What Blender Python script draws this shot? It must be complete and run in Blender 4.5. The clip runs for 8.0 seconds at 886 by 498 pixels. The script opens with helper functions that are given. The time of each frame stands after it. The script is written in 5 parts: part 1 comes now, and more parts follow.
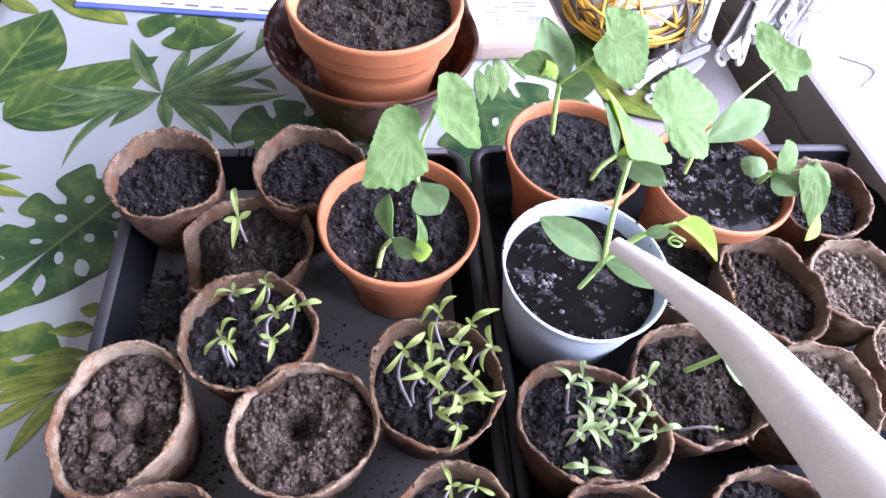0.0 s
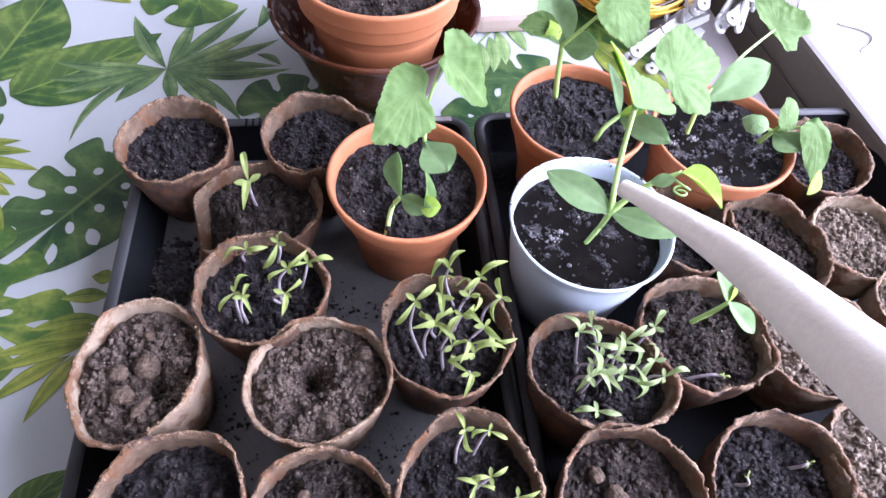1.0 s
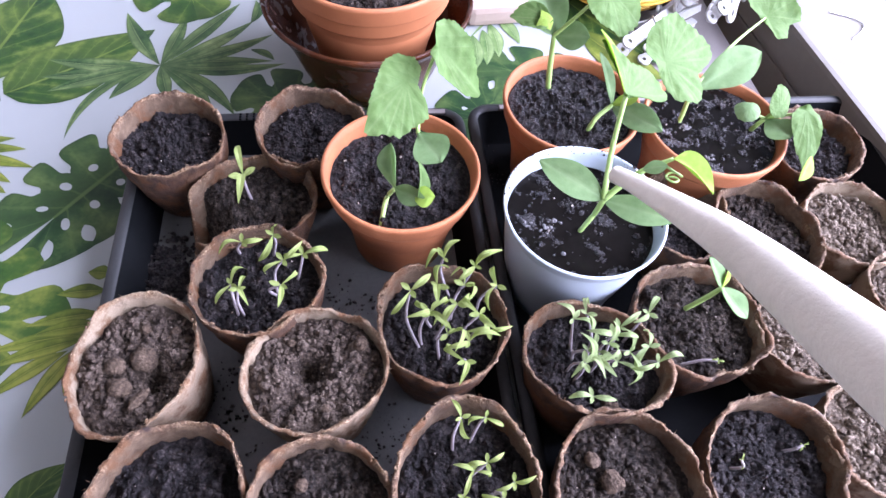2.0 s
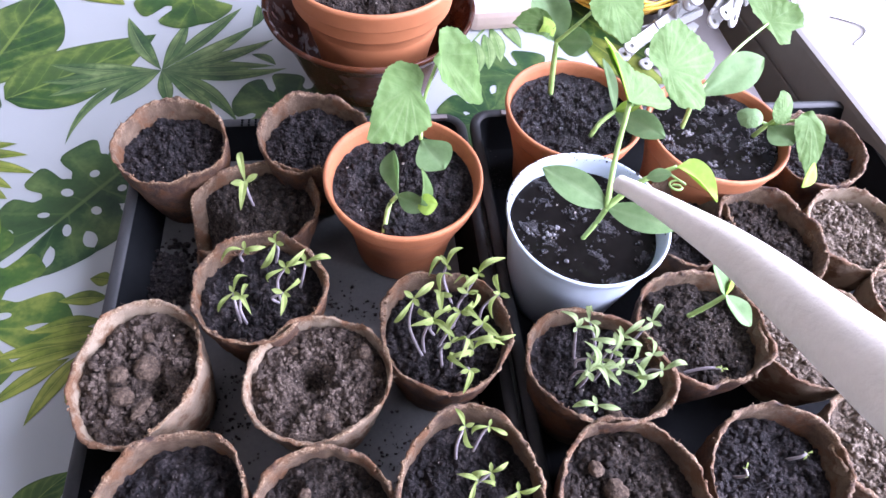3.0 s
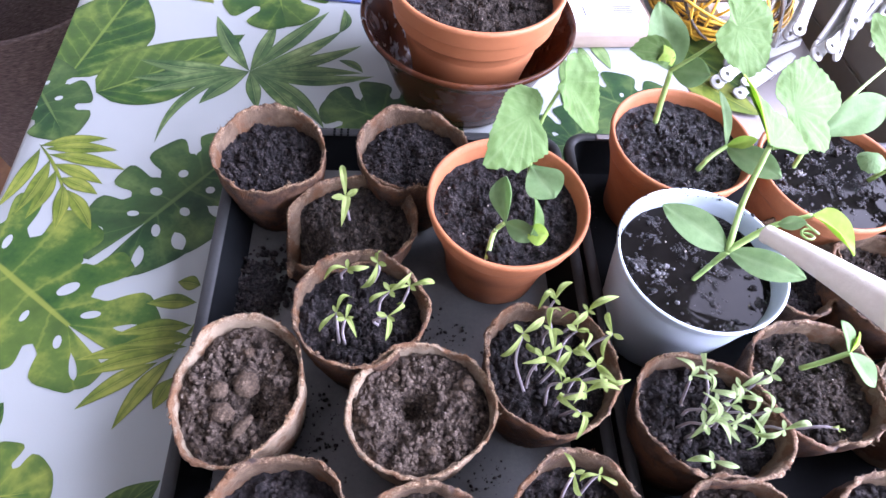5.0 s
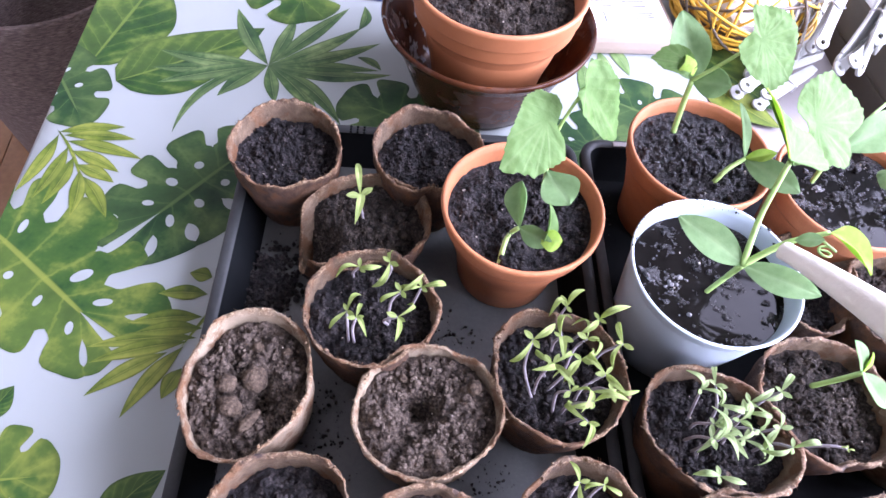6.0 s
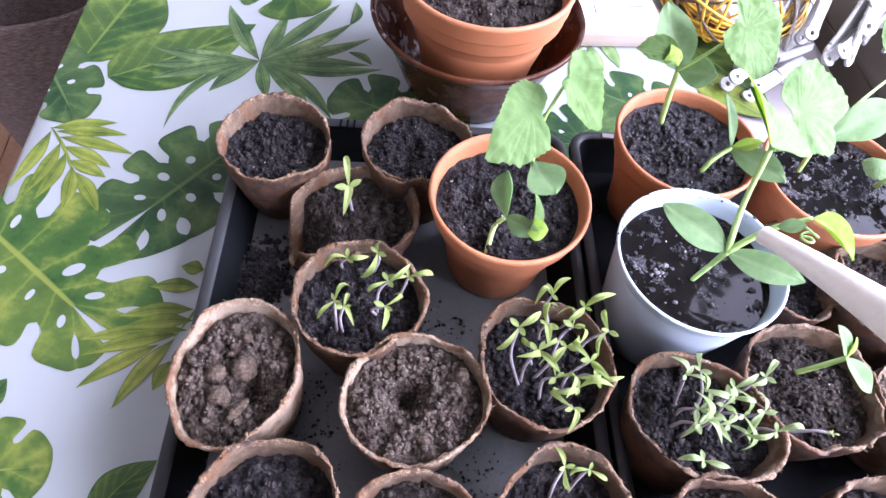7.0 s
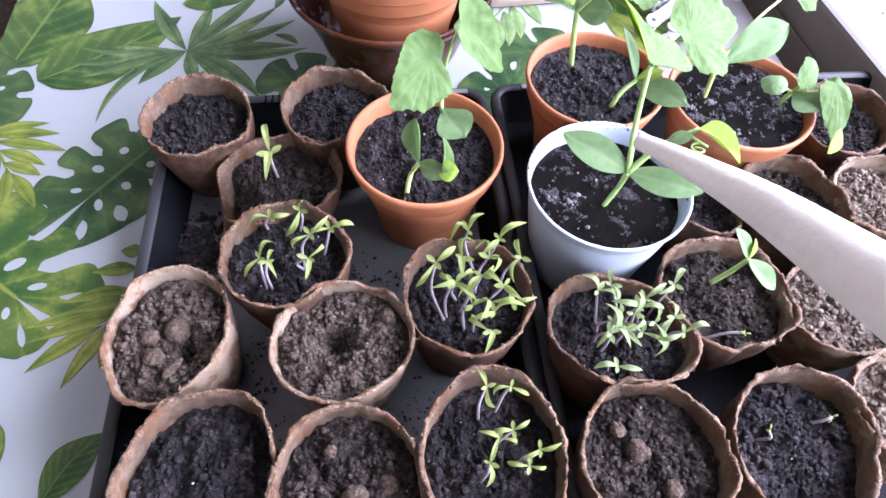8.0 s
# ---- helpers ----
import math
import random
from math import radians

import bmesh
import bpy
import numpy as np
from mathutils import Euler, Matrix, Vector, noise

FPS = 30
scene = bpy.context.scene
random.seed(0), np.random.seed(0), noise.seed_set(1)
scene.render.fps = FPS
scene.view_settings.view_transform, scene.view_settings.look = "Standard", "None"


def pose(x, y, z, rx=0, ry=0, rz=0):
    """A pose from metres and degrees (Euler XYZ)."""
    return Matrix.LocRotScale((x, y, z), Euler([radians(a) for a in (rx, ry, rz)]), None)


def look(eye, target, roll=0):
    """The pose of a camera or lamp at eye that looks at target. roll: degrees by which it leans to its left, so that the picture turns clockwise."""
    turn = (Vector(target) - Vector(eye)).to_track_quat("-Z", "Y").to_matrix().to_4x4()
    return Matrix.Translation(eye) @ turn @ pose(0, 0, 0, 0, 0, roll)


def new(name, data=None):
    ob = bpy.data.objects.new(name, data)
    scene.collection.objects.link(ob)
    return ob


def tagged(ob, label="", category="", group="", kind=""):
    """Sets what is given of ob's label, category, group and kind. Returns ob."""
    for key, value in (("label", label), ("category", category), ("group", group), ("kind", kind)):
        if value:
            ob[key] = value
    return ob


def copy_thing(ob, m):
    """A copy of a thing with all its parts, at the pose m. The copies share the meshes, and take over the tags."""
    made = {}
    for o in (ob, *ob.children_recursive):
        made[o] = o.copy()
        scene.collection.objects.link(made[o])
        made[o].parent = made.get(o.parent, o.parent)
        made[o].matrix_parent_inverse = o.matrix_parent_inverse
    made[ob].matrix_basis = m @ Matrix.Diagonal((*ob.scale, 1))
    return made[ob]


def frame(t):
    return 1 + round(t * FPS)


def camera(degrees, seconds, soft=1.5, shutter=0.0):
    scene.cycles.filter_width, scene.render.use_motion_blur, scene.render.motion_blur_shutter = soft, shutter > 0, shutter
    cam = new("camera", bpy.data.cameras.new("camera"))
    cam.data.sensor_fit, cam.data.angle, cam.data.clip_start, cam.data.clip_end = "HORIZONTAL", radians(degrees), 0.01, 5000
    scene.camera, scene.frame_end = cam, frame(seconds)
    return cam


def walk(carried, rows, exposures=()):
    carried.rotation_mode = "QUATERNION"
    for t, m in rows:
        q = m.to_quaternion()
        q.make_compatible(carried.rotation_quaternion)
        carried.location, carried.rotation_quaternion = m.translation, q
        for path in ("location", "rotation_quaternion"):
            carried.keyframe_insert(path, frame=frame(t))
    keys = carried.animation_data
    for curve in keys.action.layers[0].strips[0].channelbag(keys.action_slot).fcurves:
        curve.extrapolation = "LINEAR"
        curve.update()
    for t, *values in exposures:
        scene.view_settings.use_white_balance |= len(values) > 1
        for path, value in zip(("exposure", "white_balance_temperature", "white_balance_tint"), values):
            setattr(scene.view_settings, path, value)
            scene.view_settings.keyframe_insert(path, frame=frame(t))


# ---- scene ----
cam = camera(72.1, 8.0)
PATH = [
    (0, (0.052, 0.149, 0.462), (0.052, 1.265, -1.198), 8.7),
    (0.5, (0.049, 0.137, 0.455), (0.052, 1.251, -1.206), 8.4),
    (1, (0.049, 0.121, 0.451), (0.055, 1.229, -1.214), 8.0),
    (1.5, (0.053, 0.114, 0.45), (0.066, 1.216, -1.219), 7.6),
    (3, (0.049, 0.12, 0.452), (0.064, 1.223, -1.216), 7.6),
    (3.5, (0.05, 0.118, 0.455), (0.064, 1.222, -1.213), 7.8),
    (4, (0.037, 0.118, 0.455), (0.044, 1.223, -1.212), 7.7),
    (4.5, (0.009, 0.124, 0.447), (-0.022, 1.228, -1.221), 7.5),
    (5, (-0.012, 0.135, 0.446), (-0.067, 1.232, -1.225), 8.5),
    (6.5, (-0.016, 0.137, 0.447), (-0.1, 1.222, -1.231), 9.7),
    (7, (-0.005, 0.132, 0.447), (-0.087, 1.216, -1.232), 9.1),
    (7.5, (0.02, 0.117, 0.447), (-0.048, 1.201, -1.233), 7.3),
    (8, (0.051, 0.101, 0.445), (0.0, 1.182, -1.237), 4.4),
]
walk(cam, [(t, look(eye, target, roll)) for t, eye, target, roll in PATH],
     exposures=((0.0, 0.32), (4.0, 0.37), (5.0, 0.48), (6.5, 0.55), (7.0, 0.57), (7.5, 0.54), (8.0, 0.43)))

# ---- light ----
SILL_TURN = 17.0          # the window wall's turn about z, degrees
TABLE_TURN = 14.0
TRAY_TURN = 12.0

world = bpy.data.worlds.new("daylight")
scene.world = world
world.use_nodes = True
sky = world.node_tree.nodes.new("ShaderNodeTexSky")
sky.sky_type, sky.sun_disc = "NISHITA", False
sky.sun_elevation, sky.sun_rotation = radians(59), radians(3)
world.node_tree.nodes["Background"].inputs["Strength"].default_value = 0.15
world.node_tree.links.new(sky.outputs["Color"], world.node_tree.nodes["Background"].inputs["Color"])

sun = new("sun", bpy.data.lights.new("sun", "SUN"))
sun.data.energy, sun.data.angle, sun.data.color = 3.0, radians(0.6), (1.0, 0.95, 0.86)
sun.matrix_world = look((0.03, 0.60, 1.0), (0.0, 0.0, 0.0))

def sill_point(u, v, z):
    """u along the window wall (away from the camera), v outwards through it, from the sill's inner edge."""
    a = radians(SILL_TURN)
    return Vector((0.42 - u * math.sin(a) + v * math.cos(a), 0.71 + u * math.cos(a) + v * math.sin(a), z))


SKY_LAMP = new("window_light", bpy.data.lights.new("window_light", "AREA"))
SKY_LAMP.data.shape, SKY_LAMP.data.size, SKY_LAMP.data.size_y = "RECTANGLE", 3.4, 1.8
SKY_LAMP.data.energy, SKY_LAMP.data.color = 440.0, (0.955, 0.945, 1.37)
SKY_LAMP.matrix_world = look(sill_point(-1.0, 1.05, 1.18), sill_point(-0.9, -0.9, 0.56))


# ---- materials ----
def tree(name):
    m = bpy.data.materials.new(name)
    m.use_nodes = True
    t = m.node_tree
    return m, t, t.nodes["Principled BSDF"]


def node(t, kind, **values):
    n = t.nodes.new("ShaderNode" + kind)
    for k, v in values.items():
        n.inputs[k].default_value = v
    return n


def noise_tex(t, scale, detail=4.0, rough=0.6, coord="Object"):
    c = t.nodes.new("ShaderNodeTexCoord")
    n = node(t, "TexNoise", Scale=scale, Detail=detail, Roughness=rough)
    t.links.new(c.outputs[coord], n.inputs["Vector"])
    return n.outputs["Fac"]


def ramp(t, fac, stops):
    r = t.nodes.new("ShaderNodeValToRGB")
    while len(r.color_ramp.elements) < len(stops):
        r.color_ramp.elements.new(0.5)
    for e, (p, c) in zip(r.color_ramp.elements, stops):
        e.position, e.color = p, (*c, 1)
    t.links.new(fac, r.inputs["Fac"])
    return r.outputs["Color"]


def mix(t, fac, a, b):
    m = t.nodes.new("ShaderNodeMix")
    m.data_type = "RGBA"
    for sock, v in ((m.inputs["Factor"], fac), (m.inputs[6], a), (m.inputs[7], b)):
        if isinstance(v, bpy.types.NodeSocket):
            t.links.new(v, sock)
        elif isinstance(v, tuple):
            sock.default_value = (*v, 1)
        else:
            sock.default_value = v
    return m.outputs[2]


def maths(t, op, a, b=0.0):
    m = t.nodes.new("ShaderNodeMath")
    m.operation = op
    for sock, v in zip(m.inputs, (a, b)):
        if isinstance(v, bpy.types.NodeSocket):
            t.links.new(v, sock)
        else:
            sock.default_value = v
    return m.outputs[0]


def attribute(t, name):
    a = t.nodes.new("ShaderNodeAttribute")
    a.attribute_name = name
    return a.outputs["Fac"]


def bump(t, p, height, strength, distance):
    b = node(t, "Bump", Strength=strength, Distance=distance)
    t.links.new(height, b.inputs["Height"])
    t.links.new(b.outputs["Normal"], p.inputs["Normal"])


def surface(name, stops, scale, rough, fine=0.0, bump_size=0.0, fine_scale=None, metal=0.0, spread=0.12, specular=0.5):
    """A surface with colour that varies coarsely and finely, uneven gloss and fine relief."""
    m, t, p = tree(name)
    big = noise_tex(t, scale, 5.0)
    small = noise_tex(t, fine_scale or scale * 9, 6.0, 0.7)
    both = maths(t, "ADD", maths(t, "MULTIPLY", big, 1 - fine), maths(t, "MULTIPLY", small, fine))
    t.links.new(ramp(t, both, stops), p.inputs["Base Color"])
    r = maths(t, "ADD", maths(t, "MULTIPLY", small, spread * 2), rough - spread)
    t.links.new(r, p.inputs["Roughness"])
    p.inputs["Metallic"].default_value = metal
    p.inputs["Specular IOR Level"].default_value = specular
    if bump_size:
        bump(t, p, both, 0.6, bump_size)
    return m


def soil_material(name, dark, mid, light, rough, wet=0.0):
    """Crumbly soil: granules of two sizes with dark gaps, a few pale fibres; wet soil also shines in places."""
    m, t, p = tree(name)
    c = t.nodes.new("ShaderNodeTexCoord")
    grain = node(t, "TexVoronoi", Scale=420.0)
    lumps = node(t, "TexVoronoi", Scale=150.0)
    for v in (grain, lumps):
        t.links.new(c.outputs["Object"], v.inputs["Vector"])
    big, small, speck = noise_tex(t, 45, 4), noise_tex(t, 700, 5, 0.75), noise_tex(t, 950, 2)
    h = maths(t, "SUBTRACT", 1.0, maths(t, "ADD", maths(t, "MULTIPLY", grain.outputs["Distance"], 0.55), maths(t, "MULTIPLY", lumps.outputs["Distance"], 0.45)))
    f = maths(t, "ADD", maths(t, "MULTIPLY", h, 0.35), maths(t, "ADD", maths(t, "MULTIPLY", big, 0.30), maths(t, "MULTIPLY", small, 0.35)))
    base = ramp(t, f, [(0.38, dark), (0.50, mid), (0.66, light)])
    pale = ramp(t, speck, [(0.72, (0, 0, 0)), (0.78, (1, 1, 1))])
    t.links.new(mix(t, maths(t, "MULTIPLY", pale, 0.35), base, (0.30, 0.25, 0.20)), p.inputs["Base Color"])
    if wet:
        pool = ramp(t, noise_tex(t, 55, 3), [(0.40, (0.12,) * 3), (0.52, (rough,) * 3)])
        t.links.new(pool, p.inputs["Roughness"])
    else:
        p.inputs["Roughness"].default_value = rough
    p.inputs["Specular IOR Level"].default_value = 0.36 if wet else 0.22
    bump(t, p, maths(t, "ADD", h, maths(t, "MULTIPLY", small, 0.9)), 1.0, 0.0024)
    return m


SOIL_DARK = soil_material("dark_soil", (0.0045, 0.0040, 0.0040), (0.016, 0.0137, 0.0135), (0.078, 0.066, 0.061), 0.72)
SOIL_BROWN = soil_material("brown_soil", (0.008, 0.0063, 0.0050), (0.031, 0.0245, 0.0190), (0.102, 0.082, 0.064), 0.9)
SOIL_DRY = soil_material("dry_soil", (0.019, 0.0140, 0.0104), (0.074, 0.0560, 0.0420), (0.185, 0.147, 0.112), 0.95)
# drier soil, its colour also lightened to stand in for window haze
SOIL_DRY_HAZED = soil_material("dry_soil_hazed", (0.044, 0.034, 0.025), (0.165, 0.131, 0.097), (0.34, 0.29, 0.22), 0.95)
SOIL_WET = soil_material("wet_soil", (0.0035, 0.0031, 0.0031), (0.009, 0.0078, 0.0076), (0.034, 0.029, 0.027), 0.42, wet=1)
CLOD = soil_material("clod", (0.03, 0.021, 0.0142), (0.080, 0.0575, 0.039), (0.155, 0.115, 0.080), 0.95)


def peat_material(name, lo, hi, warm):
    """Pressed peat fibre: brown, blotched by damp, with a pale torn edge."""
    m, t, p = tree(name)
    big, mid, fib = noise_tex(t, 26, 4), noise_tex(t, 110, 5), noise_tex(t, 700, 6, 0.75)
    dry = ramp(t, mid, [(0.30, (0.050, 0.025, 0.013)), (0.55, (0.105, 0.055, 0.029)), (0.75, (0.26, 0.155, 0.088))])
    damp = ramp(t, mid, [(0.3, (0.022, 0.012, 0.008)), (0.7, (0.075, 0.040, 0.024))])
    body = mix(t, ramp(t, big, [(lo, (0, 0, 0)), (hi, (1, 1, 1))]), dry, damp)
    edge = maths(t, "MULTIPLY", attribute(t, "edge"), ramp(t, mid, [(0.34, (0.0,) * 3), (0.58, (1, 1, 1))]))
    lip = ramp(t, fib, [(0.36, (0.075, 0.040, 0.018)), (0.52, (0.17, 0.105, 0.055)), (0.68, (0.50, 0.40, 0.26))])
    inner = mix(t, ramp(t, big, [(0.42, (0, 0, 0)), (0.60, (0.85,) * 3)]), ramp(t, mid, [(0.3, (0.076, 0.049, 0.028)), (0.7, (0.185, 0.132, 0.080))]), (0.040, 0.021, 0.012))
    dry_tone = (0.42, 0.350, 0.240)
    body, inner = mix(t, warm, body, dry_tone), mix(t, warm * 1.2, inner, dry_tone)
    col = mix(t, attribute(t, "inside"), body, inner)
    stain = ramp(t, noise_tex(t, 52, 5, 0.65), [(0.485, (0, 0, 0)), (0.575, (0.82,) * 3)])
    t.links.new(mix(t, stain, mix(t, edge, col, lip), (0.105, 0.046, 0.016)), p.inputs["Base Color"])
    p.inputs["Roughness"].default_value = 0.72
    p.inputs["Specular IOR Level"].default_value = 0.35
    bump(t, p, maths(t, "ADD", fib, maths(t, "MULTIPLY", mid, 1.5)), 0.9, 0.0016)
    return m


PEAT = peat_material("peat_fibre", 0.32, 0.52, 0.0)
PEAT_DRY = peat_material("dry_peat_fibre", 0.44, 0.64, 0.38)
TERRACOTTA = surface("terracotta", [(0.3, (0.23, 0.076, 0.028)), (0.55, (0.355, 0.126, 0.047)), (0.75, (0.46, 0.195, 0.090))], 22, 0.72, 0.35, 0.0004, 500)
TERRACOTTA_NEW = surface("new_terracotta", [(0.3, (0.30, 0.104, 0.040)), (0.55, (0.365, 0.138, 0.055)), (0.75, (0.43, 0.178, 0.076))], 12, 0.62, 0.25, 0.0002, 400)
WHITE_PLASTIC = surface("white_pot_plastic", [(0.3, (0.37, 0.44, 0.48)), (0.7, (0.43, 0.50, 0.54))], 14, 0.38, 0.2, 0.0)
PEG_PLASTIC = surface("white_peg_plastic", [(0.3, (0.32, 0.33, 0.31)), (0.7, (0.38, 0.39, 0.36))], 30, 0.32, 0.2, 0.0, specular=0.25)
SPOUT_PLASTIC = surface("off_white_spout_plastic", [(0.3, (0.62, 0.59, 0.50)), (0.7, (0.71, 0.68, 0.58))], 30, 0.42, 0.6, 0.0016, 190)
TRAY_BLACK = surface("black_tray_plastic", [(0.3, (0.0035, 0.0042, 0.0046)), (0.7, (0.008, 0.009, 0.0095))], 20, 0.55, 0.3, 0.0, specular=0.03)
# tray rim: a greyer black than the tray walls
TRAY_RIM = surface("grey_tray_rim", [(0.3, (0.016, 0.018, 0.018)), (0.7, (0.034, 0.036, 0.035))], 24, 0.5, 0.35, 0.0002, 260, specular=0.2)
# left tray's floor: mottled grey, lighter than its black walls
TRAY_FLOOR = surface("grey_tray_floor", [(0.3, (0.052, 0.056, 0.054)), (0.55, (0.086, 0.090, 0.084)), (0.75, (0.135, 0.134, 0.120))], 18, 0.42, 0.35, 0.0003, 300)
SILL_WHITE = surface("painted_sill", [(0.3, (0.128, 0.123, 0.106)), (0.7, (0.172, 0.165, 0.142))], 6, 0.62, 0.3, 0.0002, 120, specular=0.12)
TABLE_TAUPE = surface("taupe_table_top", [(0.3, (0.15, 0.138, 0.128)), (0.7, (0.205, 0.19, 0.178))], 9, 0.5, 0.35, 0.0002, 150)
WALL_PAINT = surface("wall_paint", [(0.3, (0.70, 0.69, 0.66)), (0.7, (0.77, 0.76, 0.73))], 3, 0.8, 0.3, 0.0003, 90)
WOOD_FLOOR = surface("oak_floor", [(0.3, (0.19, 0.09, 0.035)), (0.55, (0.30, 0.155, 0.065)), (0.75, (0.38, 0.21, 0.10))], 5, 0.42, 0.5, 0.0004, 60)
RUG = surface("grey_rug", [(0.3, (0.10, 0.085, 0.07)), (0.7, (0.20, 0.175, 0.15))], 60, 0.95, 0.6, 0.002, 300)
STEEL = surface("spring_steel", [(0.3, (0.5, 0.5, 0.5)), (0.7, (0.62, 0.62, 0.62))], 50, 0.3, 0.3, 0.0, metal=1.0)
PAPER = surface("paper", [(0.3, (0.74, 0.77, 0.80)), (0.7, (0.80, 0.82, 0.84))], 30, 0.6, 0.2, 0.0)
PAPER_BLUE = surface("blue_print", [(0.3, (0.06, 0.09, 0.30)), (0.7, (0.10, 0.14, 0.38))], 30, 0.5, 0.2, 0.0)
CASE_WHITE = surface("white_case_plastic", [(0.3, (0.72, 0.72, 0.73)), (0.7, (0.80, 0.80, 0.80))], 30, 0.4, 0.2, 0.0)
CASE_TAN = surface("tan_case_plastic", [(0.3, (0.29, 0.23, 0.18)), (0.7, (0.37, 0.30, 0.245))], 20, 0.45, 0.3, 0.0)
INK = surface("grey_ink", [(0.3, (0.10, 0.10, 0.11)), (0.7, (0.16, 0.16, 0.17))], 60, 0.6, 0.2, 0.0)
LABEL_GREY = surface("label_silver", [(0.3, (0.42, 0.45, 0.50)), (0.7, (0.52, 0.55, 0.60))], 40, 0.4, 0.2, 0.0)
CORD_YELLOW = surface("yellow_cord", [(0.35, (0.55, 0.30, 0.02)), (0.65, (0.72, 0.46, 0.06))], 90, 0.5, 0.4, 0.0003, 700)
CORD_DARK = surface("dark_cord", [(0.3, (0.035, 0.025, 0.018)), (0.7, (0.09, 0.06, 0.03))], 90, 0.5, 0.4, 0.0)
BAG = surface("crumpled_clear_bag", [(0.35, (0.55, 0.55, 0.55)), (0.65, (0.85, 0.85, 0.86))], 60, 0.22, 0.4, 0.002, 220)
STONE = surface("pale_crumb", [(0.3, (0.25, 0.21, 0.17)), (0.7, (0.45, 0.40, 0.34))], 200, 0.8, 0.3)


def glazed_material():
    m, t, p = tree("brown_glaze")
    body = ramp(t, noise_tex(t, 16, 4), [(0.3, (0.022, 0.008, 0.004)), (0.55, (0.058, 0.019, 0.008)), (0.75, (0.105, 0.036, 0.015))])
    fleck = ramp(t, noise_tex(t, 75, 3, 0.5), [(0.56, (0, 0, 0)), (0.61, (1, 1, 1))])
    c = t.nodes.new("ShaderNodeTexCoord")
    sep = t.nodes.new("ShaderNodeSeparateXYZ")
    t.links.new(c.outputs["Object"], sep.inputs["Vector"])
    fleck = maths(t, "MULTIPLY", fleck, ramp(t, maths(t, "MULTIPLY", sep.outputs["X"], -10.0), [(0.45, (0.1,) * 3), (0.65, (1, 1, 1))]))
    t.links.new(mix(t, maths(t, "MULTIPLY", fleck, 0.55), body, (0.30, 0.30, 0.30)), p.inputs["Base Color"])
    p.inputs["Roughness"].default_value = 0.22
    p.inputs["Specular IOR Level"].default_value = 0.13
    bump(t, p, noise_tex(t, 40, 2), 0.12, 0.002)
    return m


GLAZE = glazed_material()


def water_material(name, colour, rough):
    m, t, p = tree(name)
    t.links.new(ramp(t, noise_tex(t, 70, 3), [(0.3, colour), (0.7, tuple(1.8 * c for c in colour))]), p.inputs["Base Color"])
    p.inputs["Roughness"].default_value = rough
    p.inputs["IOR"].default_value = 1.33
    return m


WATER = water_material("muddy_water", (0.004, 0.0036, 0.0032), 0.06)
WATER.node_tree.nodes["Principled BSDF"].inputs["Specular IOR Level"].default_value = 0.08
FOAM = water_material("foam", (0.075, 0.073, 0.073), 0.10)


def cloth_material():
    m, t, p = tree("coated_tablecloth")
    c = ramp(t, noise_tex(t, 5, 3), [(0.3, (0.236, 0.260, 0.250)), (0.7, (0.266, 0.292, 0.280))])
    t.links.new(c, p.inputs["Base Color"])
    p.inputs["Roughness"].default_value = 0.42
    p.inputs["Specular IOR Level"].default_value = 0.3
    bump(t, p, noise_tex(t, 900, 2), 0.25, 0.0002)
    return m


CLOTH = cloth_material()


def fabric_material():
    m, t, p = tree("brown_basket_fabric")
    c = t.nodes.new("ShaderNodeTexCoord")
    w = node(t, "TexNoise", Scale=90.0, Detail=5.0)
    mp = node(t, "Mapping", Scale=(1.0, 1.0, 5.0))
    t.links.new(c.outputs["Object"], mp.inputs["Vector"])
    t.links.new(mp.outputs["Vector"], w.inputs["Vector"])
    t.links.new(ramp(t, w.outputs["Fac"], [(0.3, (0.09, 0.068, 0.06)), (0.55, (0.18, 0.14, 0.125)), (0.75, (0.29, 0.24, 0.21))]), p.inputs["Base Color"])
    p.inputs["Roughness"].default_value = 0.95
    bump(t, p, w.outputs["Fac"], 0.6, 0.002)
    return m


FABRIC = fabric_material()


